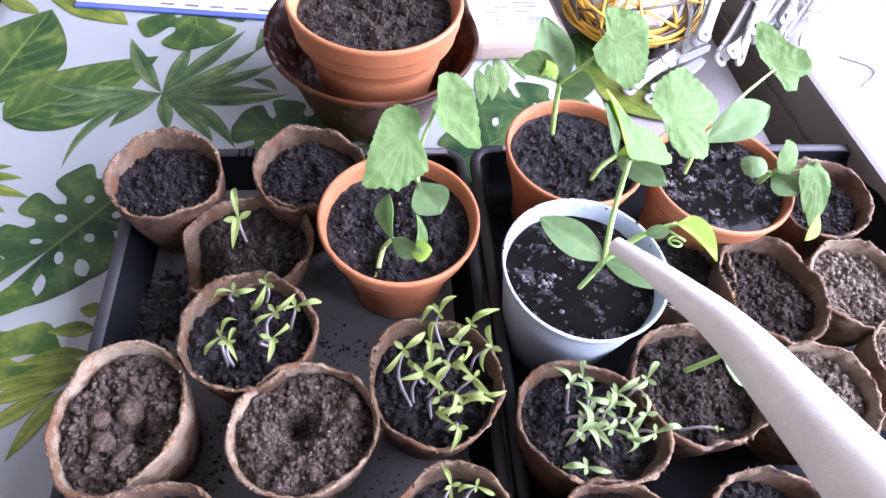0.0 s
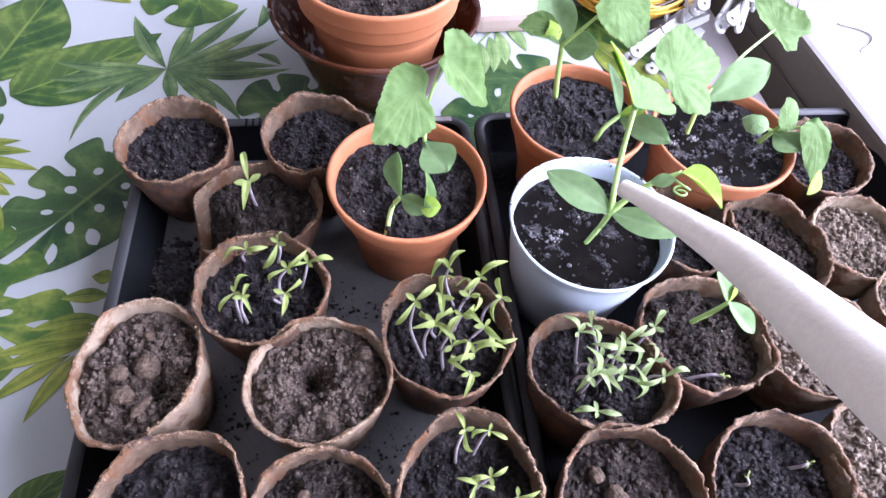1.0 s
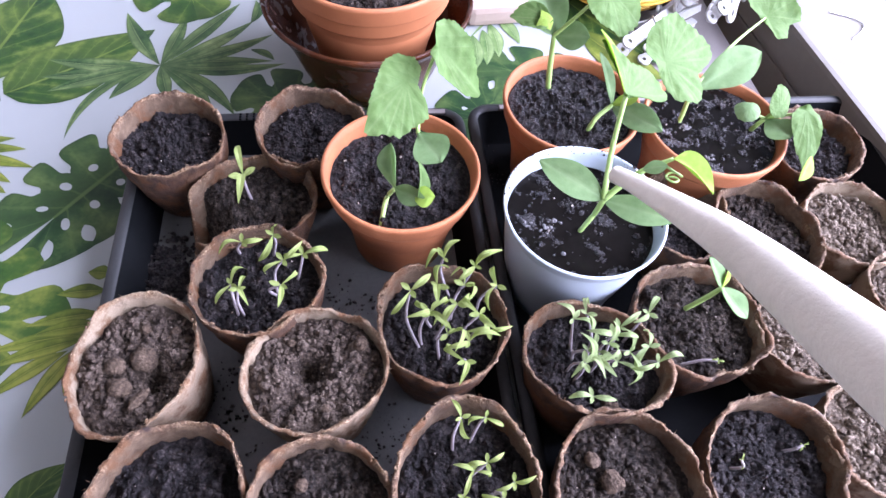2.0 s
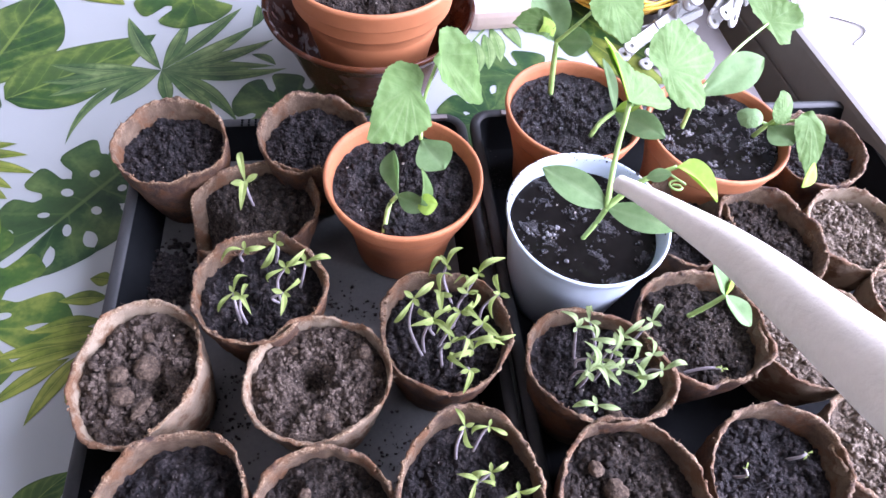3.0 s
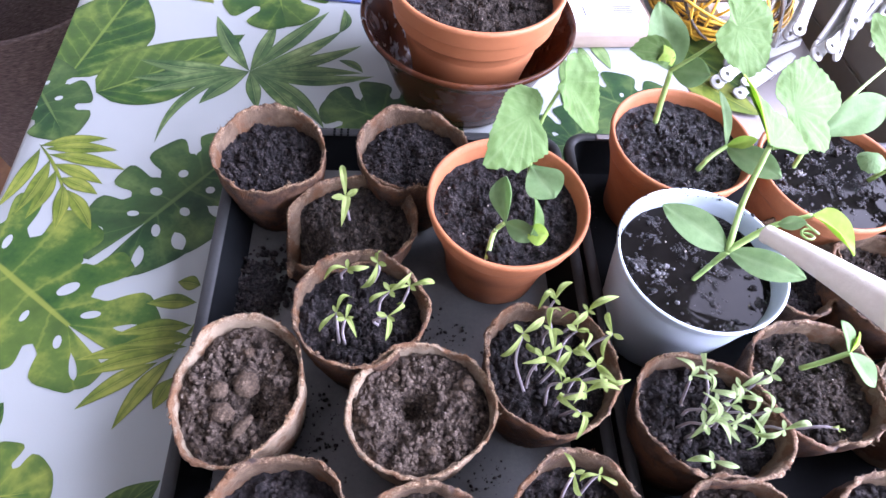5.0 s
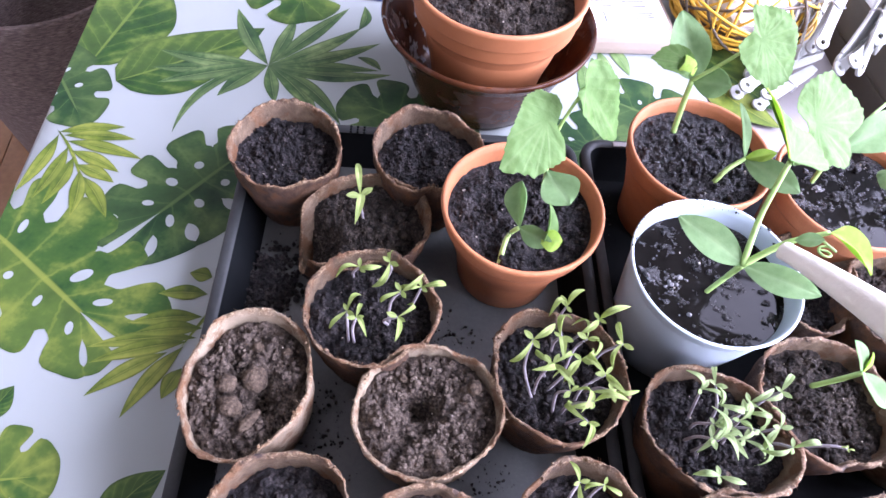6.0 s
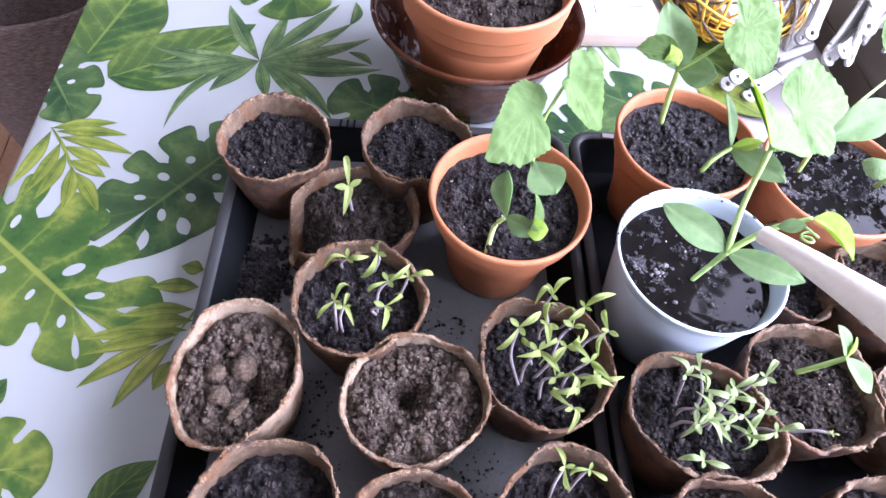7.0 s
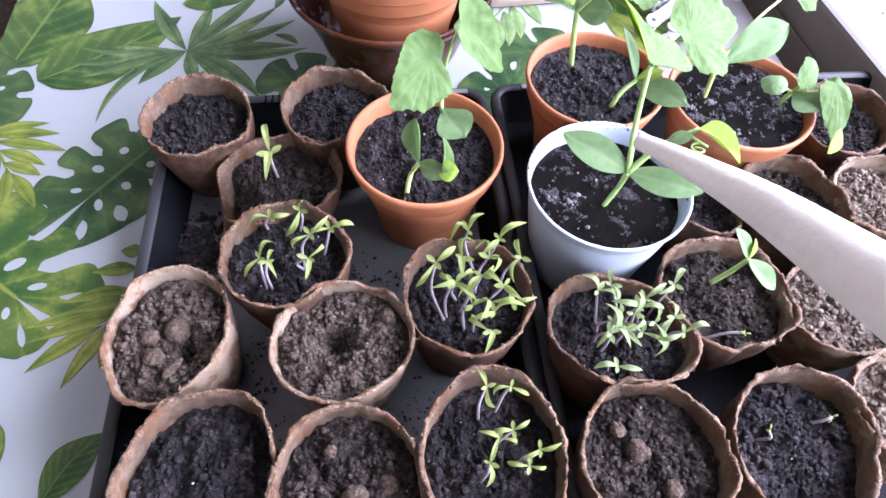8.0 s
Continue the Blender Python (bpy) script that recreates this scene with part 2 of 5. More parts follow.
def print_material(name, dark, mid, light, veins=1.0):
    """Printed leaf: colour that runs along the blade, pale midrib and side veins."""
    m, t, p = tree(name)
    uv = t.nodes.new("ShaderNodeUVMap")
    sep = t.nodes.new("ShaderNodeSeparateXYZ")
    t.links.new(uv.outputs["UV"], sep.inputs["Vector"])
    u, v = sep.outputs["X"], maths(t, "ABSOLUTE", sep.outputs["Y"])
    blot, fine = noise_tex(t, 24, 4), noise_tex(t, 160, 4)
    rib = ramp(t, v, [(0.022, (1, 1, 1)), (0.045, (0, 0, 0))])
    half = maths(t, "GREATER_THAN", sep.outputs["Y"], 0.0)
    wave = maths(t, "SINE", maths(t, "ADD", maths(t, "MULTIPLY", u, 44.0), maths(t, "ADD", maths(t, "MULTIPLY", v, -13.0), maths(t, "MULTIPLY", fine, 1.2))))
    side = ramp(t, wave, [(0.0, (0, 0, 0)), (0.93, (0.0,) * 3), (1.0, (1,) * 3)])
    shade = maths(t, "ADD", maths(t, "MULTIPLY", wave, 0.034 * veins), maths(t, "MULTIPLY", maths(t, "MULTIPLY", v, v), 0.12))
    f = maths(t, "ADD", maths(t, "MULTIPLY", maths(t, "ADD", maths(t, "MULTIPLY", blot, 0.8), maths(t, "MULTIPLY", fine, 0.2)), 0.92), maths(t, "SUBTRACT", shade, 0.035))
    c = ramp(t, f, [(0.30, dark), (0.46, mid), (0.66, light)])
    c = mix(t, maths(t, "MULTIPLY", side, 0.34 * veins), c, light)
    c = mix(t, maths(t, "MULTIPLY", half, 0.16 if veins else 0.22), c, light)
    c = mix(t, maths(t, "MULTIPLY", rib, 0.75), c, light)
    c = mix(t, ramp(t, v, [(0.84, (0, 0, 0)), (1.0, (0.6,) * 3)]), c, dark)
    if not veins:
        streak = maths(t, "SINE", maths(t, "ADD", maths(t, "MULTIPLY", v, 8.0), maths(t, "MULTIPLY", fine, 1.5)))
        c = mix(t, ramp(t, streak, [(0.25, (0, 0, 0)), (0.95, (0.42,) * 3)]), c, dark)
        c = mix(t, ramp(t, u, [(0.02, (0.8,) * 3), (0.30, (0, 0, 0))]), c, dark)
    t.links.new(c, p.inputs["Base Color"])
    p.inputs["Roughness"].default_value = 0.42
    p.inputs["Specular IOR Level"].default_value = 0.22
    return m


PRINT_DARK = print_material("print_dark_green", (0.006, 0.024, 0.009), (0.015, 0.043, 0.013), (0.070, 0.112, 0.032))
PRINT_GREEN = print_material("print_green", (0.008, 0.032, 0.009), (0.022, 0.058, 0.012), (0.108, 0.155, 0.032))
PRINT_MID = print_material("print_mottled_green", (0.011, 0.042, 0.010), (0.035, 0.078, 0.015), (0.165, 0.195, 0.036))
PRINT_PALM = print_material("print_palm_green", (0.010, 0.034, 0.012), (0.040, 0.082, 0.026), (0.19, 0.25, 0.095), 0.0)
PRINT_LIME = print_material("print_yellow_green", (0.035, 0.064, 0.010), (0.105, 0.142, 0.020), (0.26, 0.275, 0.058), 0.0)
PRINT_SAGE = print_material("print_sage", (0.05, 0.10, 0.03), (0.11, 0.18, 0.06), (0.27, 0.34, 0.16), 0.0)


def leaf_material(name, low, high, vein, glow=0.5):
    m, t, p = tree(name)
    n = noise_tex(t, 130, 5)
    c = ramp(t, n, [(0.3, low), (0.7, high)])
    c = mix(t, maths(t, "MULTIPLY", attribute(t, "vein"), 0.36), c, vein)
    t.links.new(c, p.inputs["Base Color"])
    p.inputs["Roughness"].default_value = 0.55
    p.inputs["Specular IOR Level"].default_value = 0.18
    bump(t, p, maths(t, "ADD", noise_tex(t, 420, 3), maths(t, "MULTIPLY", attribute(t, "vein"), -0.8)), 0.5, 0.0006)
    tr = t.nodes.new("ShaderNodeBsdfTranslucent")
    t.links.new(c, tr.inputs["Color"])
    mx = node(t, "MixShader", Fac=glow)
    t.links.new(p.outputs["BSDF"], mx.inputs[1])
    t.links.new(tr.outputs["BSDF"], mx.inputs[2])
    t.links.new(mx.outputs["Shader"], t.nodes["Material Output"].inputs["Surface"])
    return m


LEAF = leaf_material("squash_leaf", (0.124, 0.220, 0.064), (0.172, 0.282, 0.092), (0.25, 0.36, 0.15))
LEAF_DEEP = leaf_material("seed_leaf_green", (0.178, 0.296, 0.122), (0.245, 0.370, 0.166), (0.32, 0.44, 0.23))
LEAF_NEW = leaf_material("new_leaf_lime", (0.27, 0.42, 0.07), (0.38, 0.53, 0.11), (0.46, 0.60, 0.18))
LEAF_TOMATO = leaf_material("tomato_leaf", (0.235, 0.315, 0.085), (0.345, 0.415, 0.150), (0.42, 0.49, 0.22))
LEAF_GREY = leaf_material("greyish_seed_leaf", (0.24, 0.33, 0.135), (0.35, 0.43, 0.205), (0.41, 0.48, 0.26))
STEM = surface("green_stem", [(0.3, (0.24, 0.40, 0.10)), (0.7, (0.36, 0.52, 0.17))], 90, 0.5, 0.3)
STEM_PURPLE = surface("purple_stem", [(0.3, (0.17, 0.145, 0.155)), (0.7, (0.30, 0.275, 0.28))], 200, 0.6, 0.3)


# ---- mesh helpers ----
def mesh_of(name, verts, faces, smooth=True, attrs=None, uvs=None):
    me = bpy.data.meshes.new(name)
    me.from_pydata([tuple(v) for v in verts], [], faces)
    for key, vals in (attrs or {}).items():
        a = me.attributes.new(key, "FLOAT", "POINT")
        a.data.foreach_set("value", np.asarray(vals, dtype=np.float32))
    if uvs is not None:
        layer = me.uv_layers.new(name="UVMap")
        idx = np.zeros(len(me.loops), dtype=np.int32)
        me.loops.foreach_get("vertex_index", idx)
        layer.data.foreach_set("uv", np.asarray(uvs, dtype=np.float32)[idx].ravel())
    if smooth:
        me.polygons.foreach_set("use_smooth", [True] * len(me.polygons))
    me.update()
    return me


def mesh_part(name, me, material, parent=None, label=""):
    ob = new(name, me)
    for m in material if isinstance(material, (list, tuple)) else (material,):
        me.materials.append(m)
    ob.parent = parent
    return tagged(ob, label) if label else ob


def part(name, bm, material, parent=None, label="", smooth=False):
    me = bpy.data.meshes.new(name)
    bm.to_mesh(me)
    bm.free()
    if smooth:
        me.polygons.foreach_set("use_smooth", [True] * len(me.polygons))
    return mesh_part(name, me, material, parent, label)


def thing(name, label, category, at=(0, 0, 0), group="", kind=""):
    ob = new(name)
    ob.empty_display_size = 0.02
    ob.location = at
    return tagged(ob, label, category, group, kind)


def grid_faces(rows, cols, wrap=True, start=0):
    out = []
    for i in range(rows - 1):
        for j in range(cols if wrap else cols - 1):
            k = (j + 1) % cols
            out.append((start + i * cols + j, start + i * cols + k, start + (i + 1) * cols + k, start + (i + 1) * cols + j))
    return out


def polar_faces(rings, seg):
    """Faces of a disc: vertex 0 in the middle, then rings from the inside out, all facing up."""
    return [(0, 1 + j, 1 + (j + 1) % seg) for j in range(seg)] + [q[::-1] for q in grid_faces(rings, seg, True, 1)]


def lathe(profile, seg=72, wob=0.0, seed=0.0, close=False):
    """A body turned about z from (radius, height) pairs."""
    verts = []
    for r, z in profile:
        for j in range(seg):
            a = 2 * math.pi * j / seg
            k = 1 + wob * noise.noise((math.cos(a) * 1.3 + seed, math.sin(a) * 1.3, z * 20))
            verts.append((r * k * math.cos(a), r * k * math.sin(a), z))
    return verts, grid_faces(len(profile), seg)


def tube(points, radii, seg=10, cap=True):
    """A round bar along a smooth line through the points."""
    pts = [Vector(p) for p in points]
    line, rad = [], []
    for i in range(len(pts) - 1):
        p0, p1, p2, p3 = pts[max(i - 1, 0)], pts[i], pts[i + 1], pts[min(i + 2, len(pts) - 1)]
        n = 6
        for s in range(n + (i == len(pts) - 2)):
            t = s / n
            line.append(0.5 * (2 * p1 + (p2 - p0) * t + (2 * p0 - 5 * p1 + 4 * p2 - p3) * t * t + (3 * p1 - p0 - 3 * p2 + p3) * t ** 3))
            rad.append(radii[i] + (radii[i + 1] - radii[i]) * t)
    verts, side = [], Vector((0.31, 0.2, 0.93))
    for i, p in enumerate(line):
        d = (line[min(i + 1, len(line) - 1)] - line[max(i - 1, 0)]).normalized()
        x = d.cross(side).normalized() if abs(d.dot(side)) < 0.99 else d.orthogonal().normalized()
        y = d.cross(x)
        for j in range(seg):
            a = 2 * math.pi * j / seg
            verts.append(p + rad[i] * (math.cos(a) * x + math.sin(a) * y))
    faces = grid_faces(len(line), seg)
    if cap:
        faces += [tuple(range(seg - 1, -1, -1)), tuple(range(len(verts) - seg, len(verts)))]
    return verts, faces


def box(bm, size, at=(0, 0, 0), bevel=0.0, turn=0.0):
    r = bmesh.ops.create_cube(bm, size=1, matrix=Matrix.Translation(at) @ Matrix.Rotation(radians(turn), 4, "Z") @ Matrix.Diagonal((*size, 1)))
    if bevel:
        edges = list({e for v in r["verts"] for e in v.link_edges})
        bmesh.ops.bevel(bm, geom=edges, offset=bevel, segments=2, affect="EDGES", profile=0.7)
    return bm


def lump_geometry(rng, count, place, size):
    """Many small angular crumbs as one mesh: place(rng) gives a point, size a range."""
    ico = bmesh.new()
    bmesh.ops.create_icosphere(ico, subdivisions=1, radius=1)
    base = [v.co.copy() for v in ico.verts]
    tri = [tuple(v.index for v in f.verts) for f in ico.faces]
    ico.free()
    verts, faces = [], []
    for _ in range(count):
        p, s = place(rng), size[0] + (size[1] - size[0]) * rng.random() ** 2.2
        q = Euler([rng.uniform(0, 6.28) for _ in range(3)]).to_matrix()
        k = Vector((rng.uniform(0.6, 1.3), rng.uniform(0.6, 1.2), rng.uniform(0.5, 1.0))) * s
        o = len(verts)
        for b in base:
            w = b * rng.uniform(0.75, 1.2)
            verts.append(Vector(p) + q @ Vector((w.x * k.x, w.y * k.y, w.z * k.z)))
        faces += [tuple(o + i for i in f) for f in tri]
    return verts, faces


# ---- the room and the table ----
def local_frame(origin, turn):
    return Matrix.Translation(origin) @ Matrix.Rotation(radians(turn), 4, "Z")


FLOOR_Z = -0.745
room = local_frame((0.42, 0.71, 0), SILL_TURN)      # x outwards through the window wall, y along it


def block(name, size, at, material, m, bevel=0.003, kind="structure", label=""):
    bm = bmesh.new()
    box(bm, size, at, bevel)
    bm.transform(m)
    ob = part(name, bm, material)
    return tagged(ob, label, kind=kind) if kind else ob


block("floor", (4.6, 5.2, 0.1), (-1.7, -0.2, FLOOR_Z - 0.052), WOOD_FLOOR, room, 0, label="warm brown oak plank floor")
block("ceiling", (4.6, 5.2, 0.1), (-1.7, -0.2, 1.85), WALL_PAINT, room, 0, label="plain white ceiling")
block("wall_west", (0.12, 5.2, 2.5), (-4.06, -0.2, 0.55), WALL_PAINT, room, 0, label="plain off-white wall")
block("wall_north", (4.4, 0.12, 2.5), (-1.75, 2.46, 0.55), WALL_PAINT, room, 0, label="plain off-white wall")
block("wall_south", (4.4, 0.12, 2.5), (-1.75, -2.86, 0.55), WALL_PAINT, room, 0, label="plain off-white wall")
wall_east = thing("wall_east", "off-white window wall with a wide opening", "wall", kind="structure")
for size, at in (((0.14, 5.2, 0.70), (0.38, -0.2, -0.40)), ((0.14, 5.2, 0.40), (0.38, -0.2, 1.60)),
                 ((0.14, 0.80, 1.35), (0.38, -2.40, 0.725)), ((0.14, 1.60, 1.35), (0.38, 1.60, 0.725))):
    bm = bmesh.new()
    box(bm, size, at)
    bm.transform(room)
    part("wall_section", bm, WALL_PAINT, wall_east)
window_1 = thing("window_1", "white-framed window with clear glass panes", "window", kind="structure")
for size, at in (((0.06, 2.79, 0.05), (0.40, -0.60, 0.077)), ((0.06, 2.79, 0.05), (0.40, -0.60, 1.372)), ((0.06, 0.05, 1.24), (0.40, -1.965, 0.725)),
                 ((0.06, 0.05, 1.24), (0.40, 0.765, 0.725)), ((0.06, 0.06, 1.24), (0.40, -0.60, 0.725))):
    bm = bmesh.new()
    box(bm, size, at, 0.004)
    bm.transform(room)
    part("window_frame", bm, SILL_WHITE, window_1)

sill = bmesh.new()
box(sill, (0.34, 3.4, 0.048), (0.17, -0.15, 0.026), 0.006)
box(sill, (0.03, 3.4, 0.75), (0.016, -0.15, -0.374), 0.002)
sill.transform(room)
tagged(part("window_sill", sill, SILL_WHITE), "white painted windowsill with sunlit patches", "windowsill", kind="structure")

table_frame = local_frame((-0.436, 0.49, 0), TABLE_TURN)   # x across the table from its long edge, y along that edge
table = thing("dining_table", "taupe table under a leaf-printed tablecloth", "table", (0, 0, FLOOR_Z))
bm = bmesh.new()
box(bm, (0.845, 1.7, 0.028), (0.4265, -0.05, -0.0175), 0.003)
bm.transform(table_frame)
bm.transform(Matrix.Translation((0, 0, -FLOOR_Z)))
part("tabletop", bm, TABLE_TAUPE, table)
for x, y in ((0.06, -0.83), (0.06, 0.73), (0.78, -0.83), (0.78, 0.73)):
    bm = bmesh.new()
    box(bm, (0.06, 0.06, -FLOOR_Z - 0.032), (x, y, (FLOOR_Z - 0.032) / 2), 0.004)
    bm.transform(table_frame)
    bm.transform(Matrix.Translation((0, 0, -FLOOR_Z)))
    part("leg", bm, TABLE_TAUPE, table)


def tablecloth():
    """A coated cloth over the table, hanging a little over its long edge."""
    xs = [(-0.0040, -0.16), (-0.0036, -0.08), (-0.0030, -0.02), (-0.0018, -0.004), (0.003, 0.0)]
    xs += [(0.02 + 0.65 * i / 30, 0.0) for i in range(31)]
    verts, rows = [], 70
    for j in range(rows):
        y = -0.92 + 1.74 * j / (rows - 1)
        for x, z in xs:
            w = 0.004 * noise.noise((x * 4, y * 6, z * 5)) * (1 if z < -0.01 else 0)
            verts.append(table_frame @ Vector((x + w, y, z)))
    n = len(verts)
    verts += [v - Vector((0, 0, 0.0012)) for v in verts]
    f = grid_faces(rows, len(xs), False)
    me = mesh_of("tablecloth", verts, f + [tuple(n + i for i in reversed(q)) for q in f])
    return tagged(mesh_part("tablecloth", me, CLOTH), "white coated tablecloth printed with tropical green leaves", "tablecloth")


cloth = tablecloth()
LAYER = [0.0004]


def lay(name, pts, faces, uvs, material):
    LAYER[0] += 0.000004
    back, flat = table_frame.inverted(), []
    for x, y in pts:
        q = back @ Vector((x, y, 0))
        q.x = max(q.x, 0.0012)
        flat.append((table_frame @ q).to_2d())
    pts = flat
    me = mesh_of(name, [(x, y, LAYER[0]) for x, y in pts], faces, False, uvs=uvs)
    return mesh_part(name, me, material, cloth)


def blade(base, tip, width, bend, material, belly=0.45, name="printed_leaf", blunt=0.75):
    """A printed blade from base to tip, widest at belly, bent sideways by bend times its length."""
    b, d = Vector(base), Vector(tip) - Vector(base)
    n = Vector((-d.y, d.x))
    pts, uvs, rows, cols = [], [], 26, 7
    for i in range(rows):
        u = i / (rows - 1)
        k = math.sin(u / belly * math.pi / 2) ** blunt if u < belly else max(0.0, 1 - ((u - belly) / (1 - belly)) ** 1.6)
        mid = b + d * u + n * (bend * 4 * u * (1 - u))
        for j in range(cols):
            v = -1 + 2 * j / (cols - 1)
            pts.append(mid + n.normalized() * (v * width / 2 * k))
            uvs.append((u, v))
    return lay(name, pts, grid_faces(rows, cols, False), uvs, material)


def split_leaf(base, tip, left, right, material, gaps=4, seed=1, holes=True, shut=()):
    """A printed split leaf: lobes that follow the side veins, open gaps between them, a few holes beside the midrib."""
    rng = random.Random(seed)
    b, d = Vector(base), Vector(tip) - Vector(base)
    u, n, ln = d.normalized(), Vector((-d.y, d.x)).normalized(), d.length
    rows, cols = 22, 11
    shape = ((0.0, 0.92), (0.10, 1.04), (0.28, 1.06), (0.50, 1.06), (0.72, 0.96), (0.88, 0.70), (1.0, 0.40))

    def reach(p):
        for (p0, l0), (p1, l1) in zip(shape, shape[1:]):
            if p <= p1:
                return l0 + (l1 - l0) * (p - p0) / (p1 - p0)
        return shape[-1][1]

    def spot(p, q, s, half):
        a = radians(174 * (1 - p) ** 0.85)
        way = u * math.cos(a) + n * (s * math.sin(a))
        length = reach(p) * half + (0.22 * ln - 0.36 * half) * max(0.0, (p - 0.8) / 0.2) ** 2
        return b + u * (0.80 * ln * max(0.0, (p - 0.2) / 0.8)) + way * (length * q) + u * (0.16 * half * q * q * (1 - p) * 2 * p)

    pts, uvs, faces, marks = [], [], [], []
    for s, half in ((1, left), (-1, right)):
        cut = [0.0] + [(k + 1) / (gaps + 1.4) + rng.uniform(-0.025, 0.025) for k in range(gaps)] + [1.0]
        deep = [rng.uniform(0.46, 0.64) for _ in cut]
        broad = [rng.uniform(0.021, 0.031) for _ in cut]

        def gap(k, q):
            if k in (0, gaps + 1) or q <= deep[k]:
                return 0.0
            t = (q - deep[k]) / (1 - deep[k])
            if k == 1 or s in shut:
                return 1.1 * broad[k] * math.sqrt(max(0.0, 1 - (2 * min(1.0, t / 0.72) - 1) ** 2))
            return broad[k] * min(1.0, t / 0.16) ** 0.5 * (1 - 0.25 * math.sin(math.pi * min(1.0, t)) * t)

        for k in range(gaps + 1):
            o = len(pts)
            for i in range(rows):
                q = i / (rows - 1)
                lo, hi = cut[k] + gap(k, q), cut[k + 1] - gap(k + 1, q)
                for j in range(cols):
                    w = j / (cols - 1)
                    p = lo + (hi - lo) * w
                    e = abs(2 * w - 1)
                    trim = 0.0 if (k == gaps and w > 0.5) else 0.07 * e ** 6 + 0.02 * (1 - w)
                    if s in shut or (k < 2 and not (k == 1 and w > 0.5)):
                        trim = 0.02 * e ** 6
                    qq = q * (1 - trim * q ** 2)
                    pts.append(spot(p, qq, s, half))
                    uvs.append((p + 13 / 44 * qq, s * qq))
            faces += [f if s > 0 else f[::-1] for f in grid_faces(rows, cols, False, o)]
        marks += [(0.5 * (cut[k] + cut[k + 1]), s, half) for k in range(1, gaps)]
    ob = lay("printed_leaf", pts, faces, uvs, material)
    for p, s, half in marks if holes else ():
        if rng.random() < 0.25:
            continue
        c0, c1 = spot(p, rng.uniform(0.17, 0.24), s, half), spot(p, rng.uniform(0.34, 0.44), s, half)
        ax = (c1 - c0) / 2
        ay = Vector((-ax.y, ax.x)).normalized() * half * rng.uniform(0.045, 0.075)
        e = [(c0 + c1) / 2 + ax * math.cos(t / 18 * 6.2832) + ay * math.sin(t / 18 * 6.2832) for t in range(18)]
        lay("printed_hole", e, [tuple(range(18))], [(0, 0)] * 18, CLOTH)
    return ob


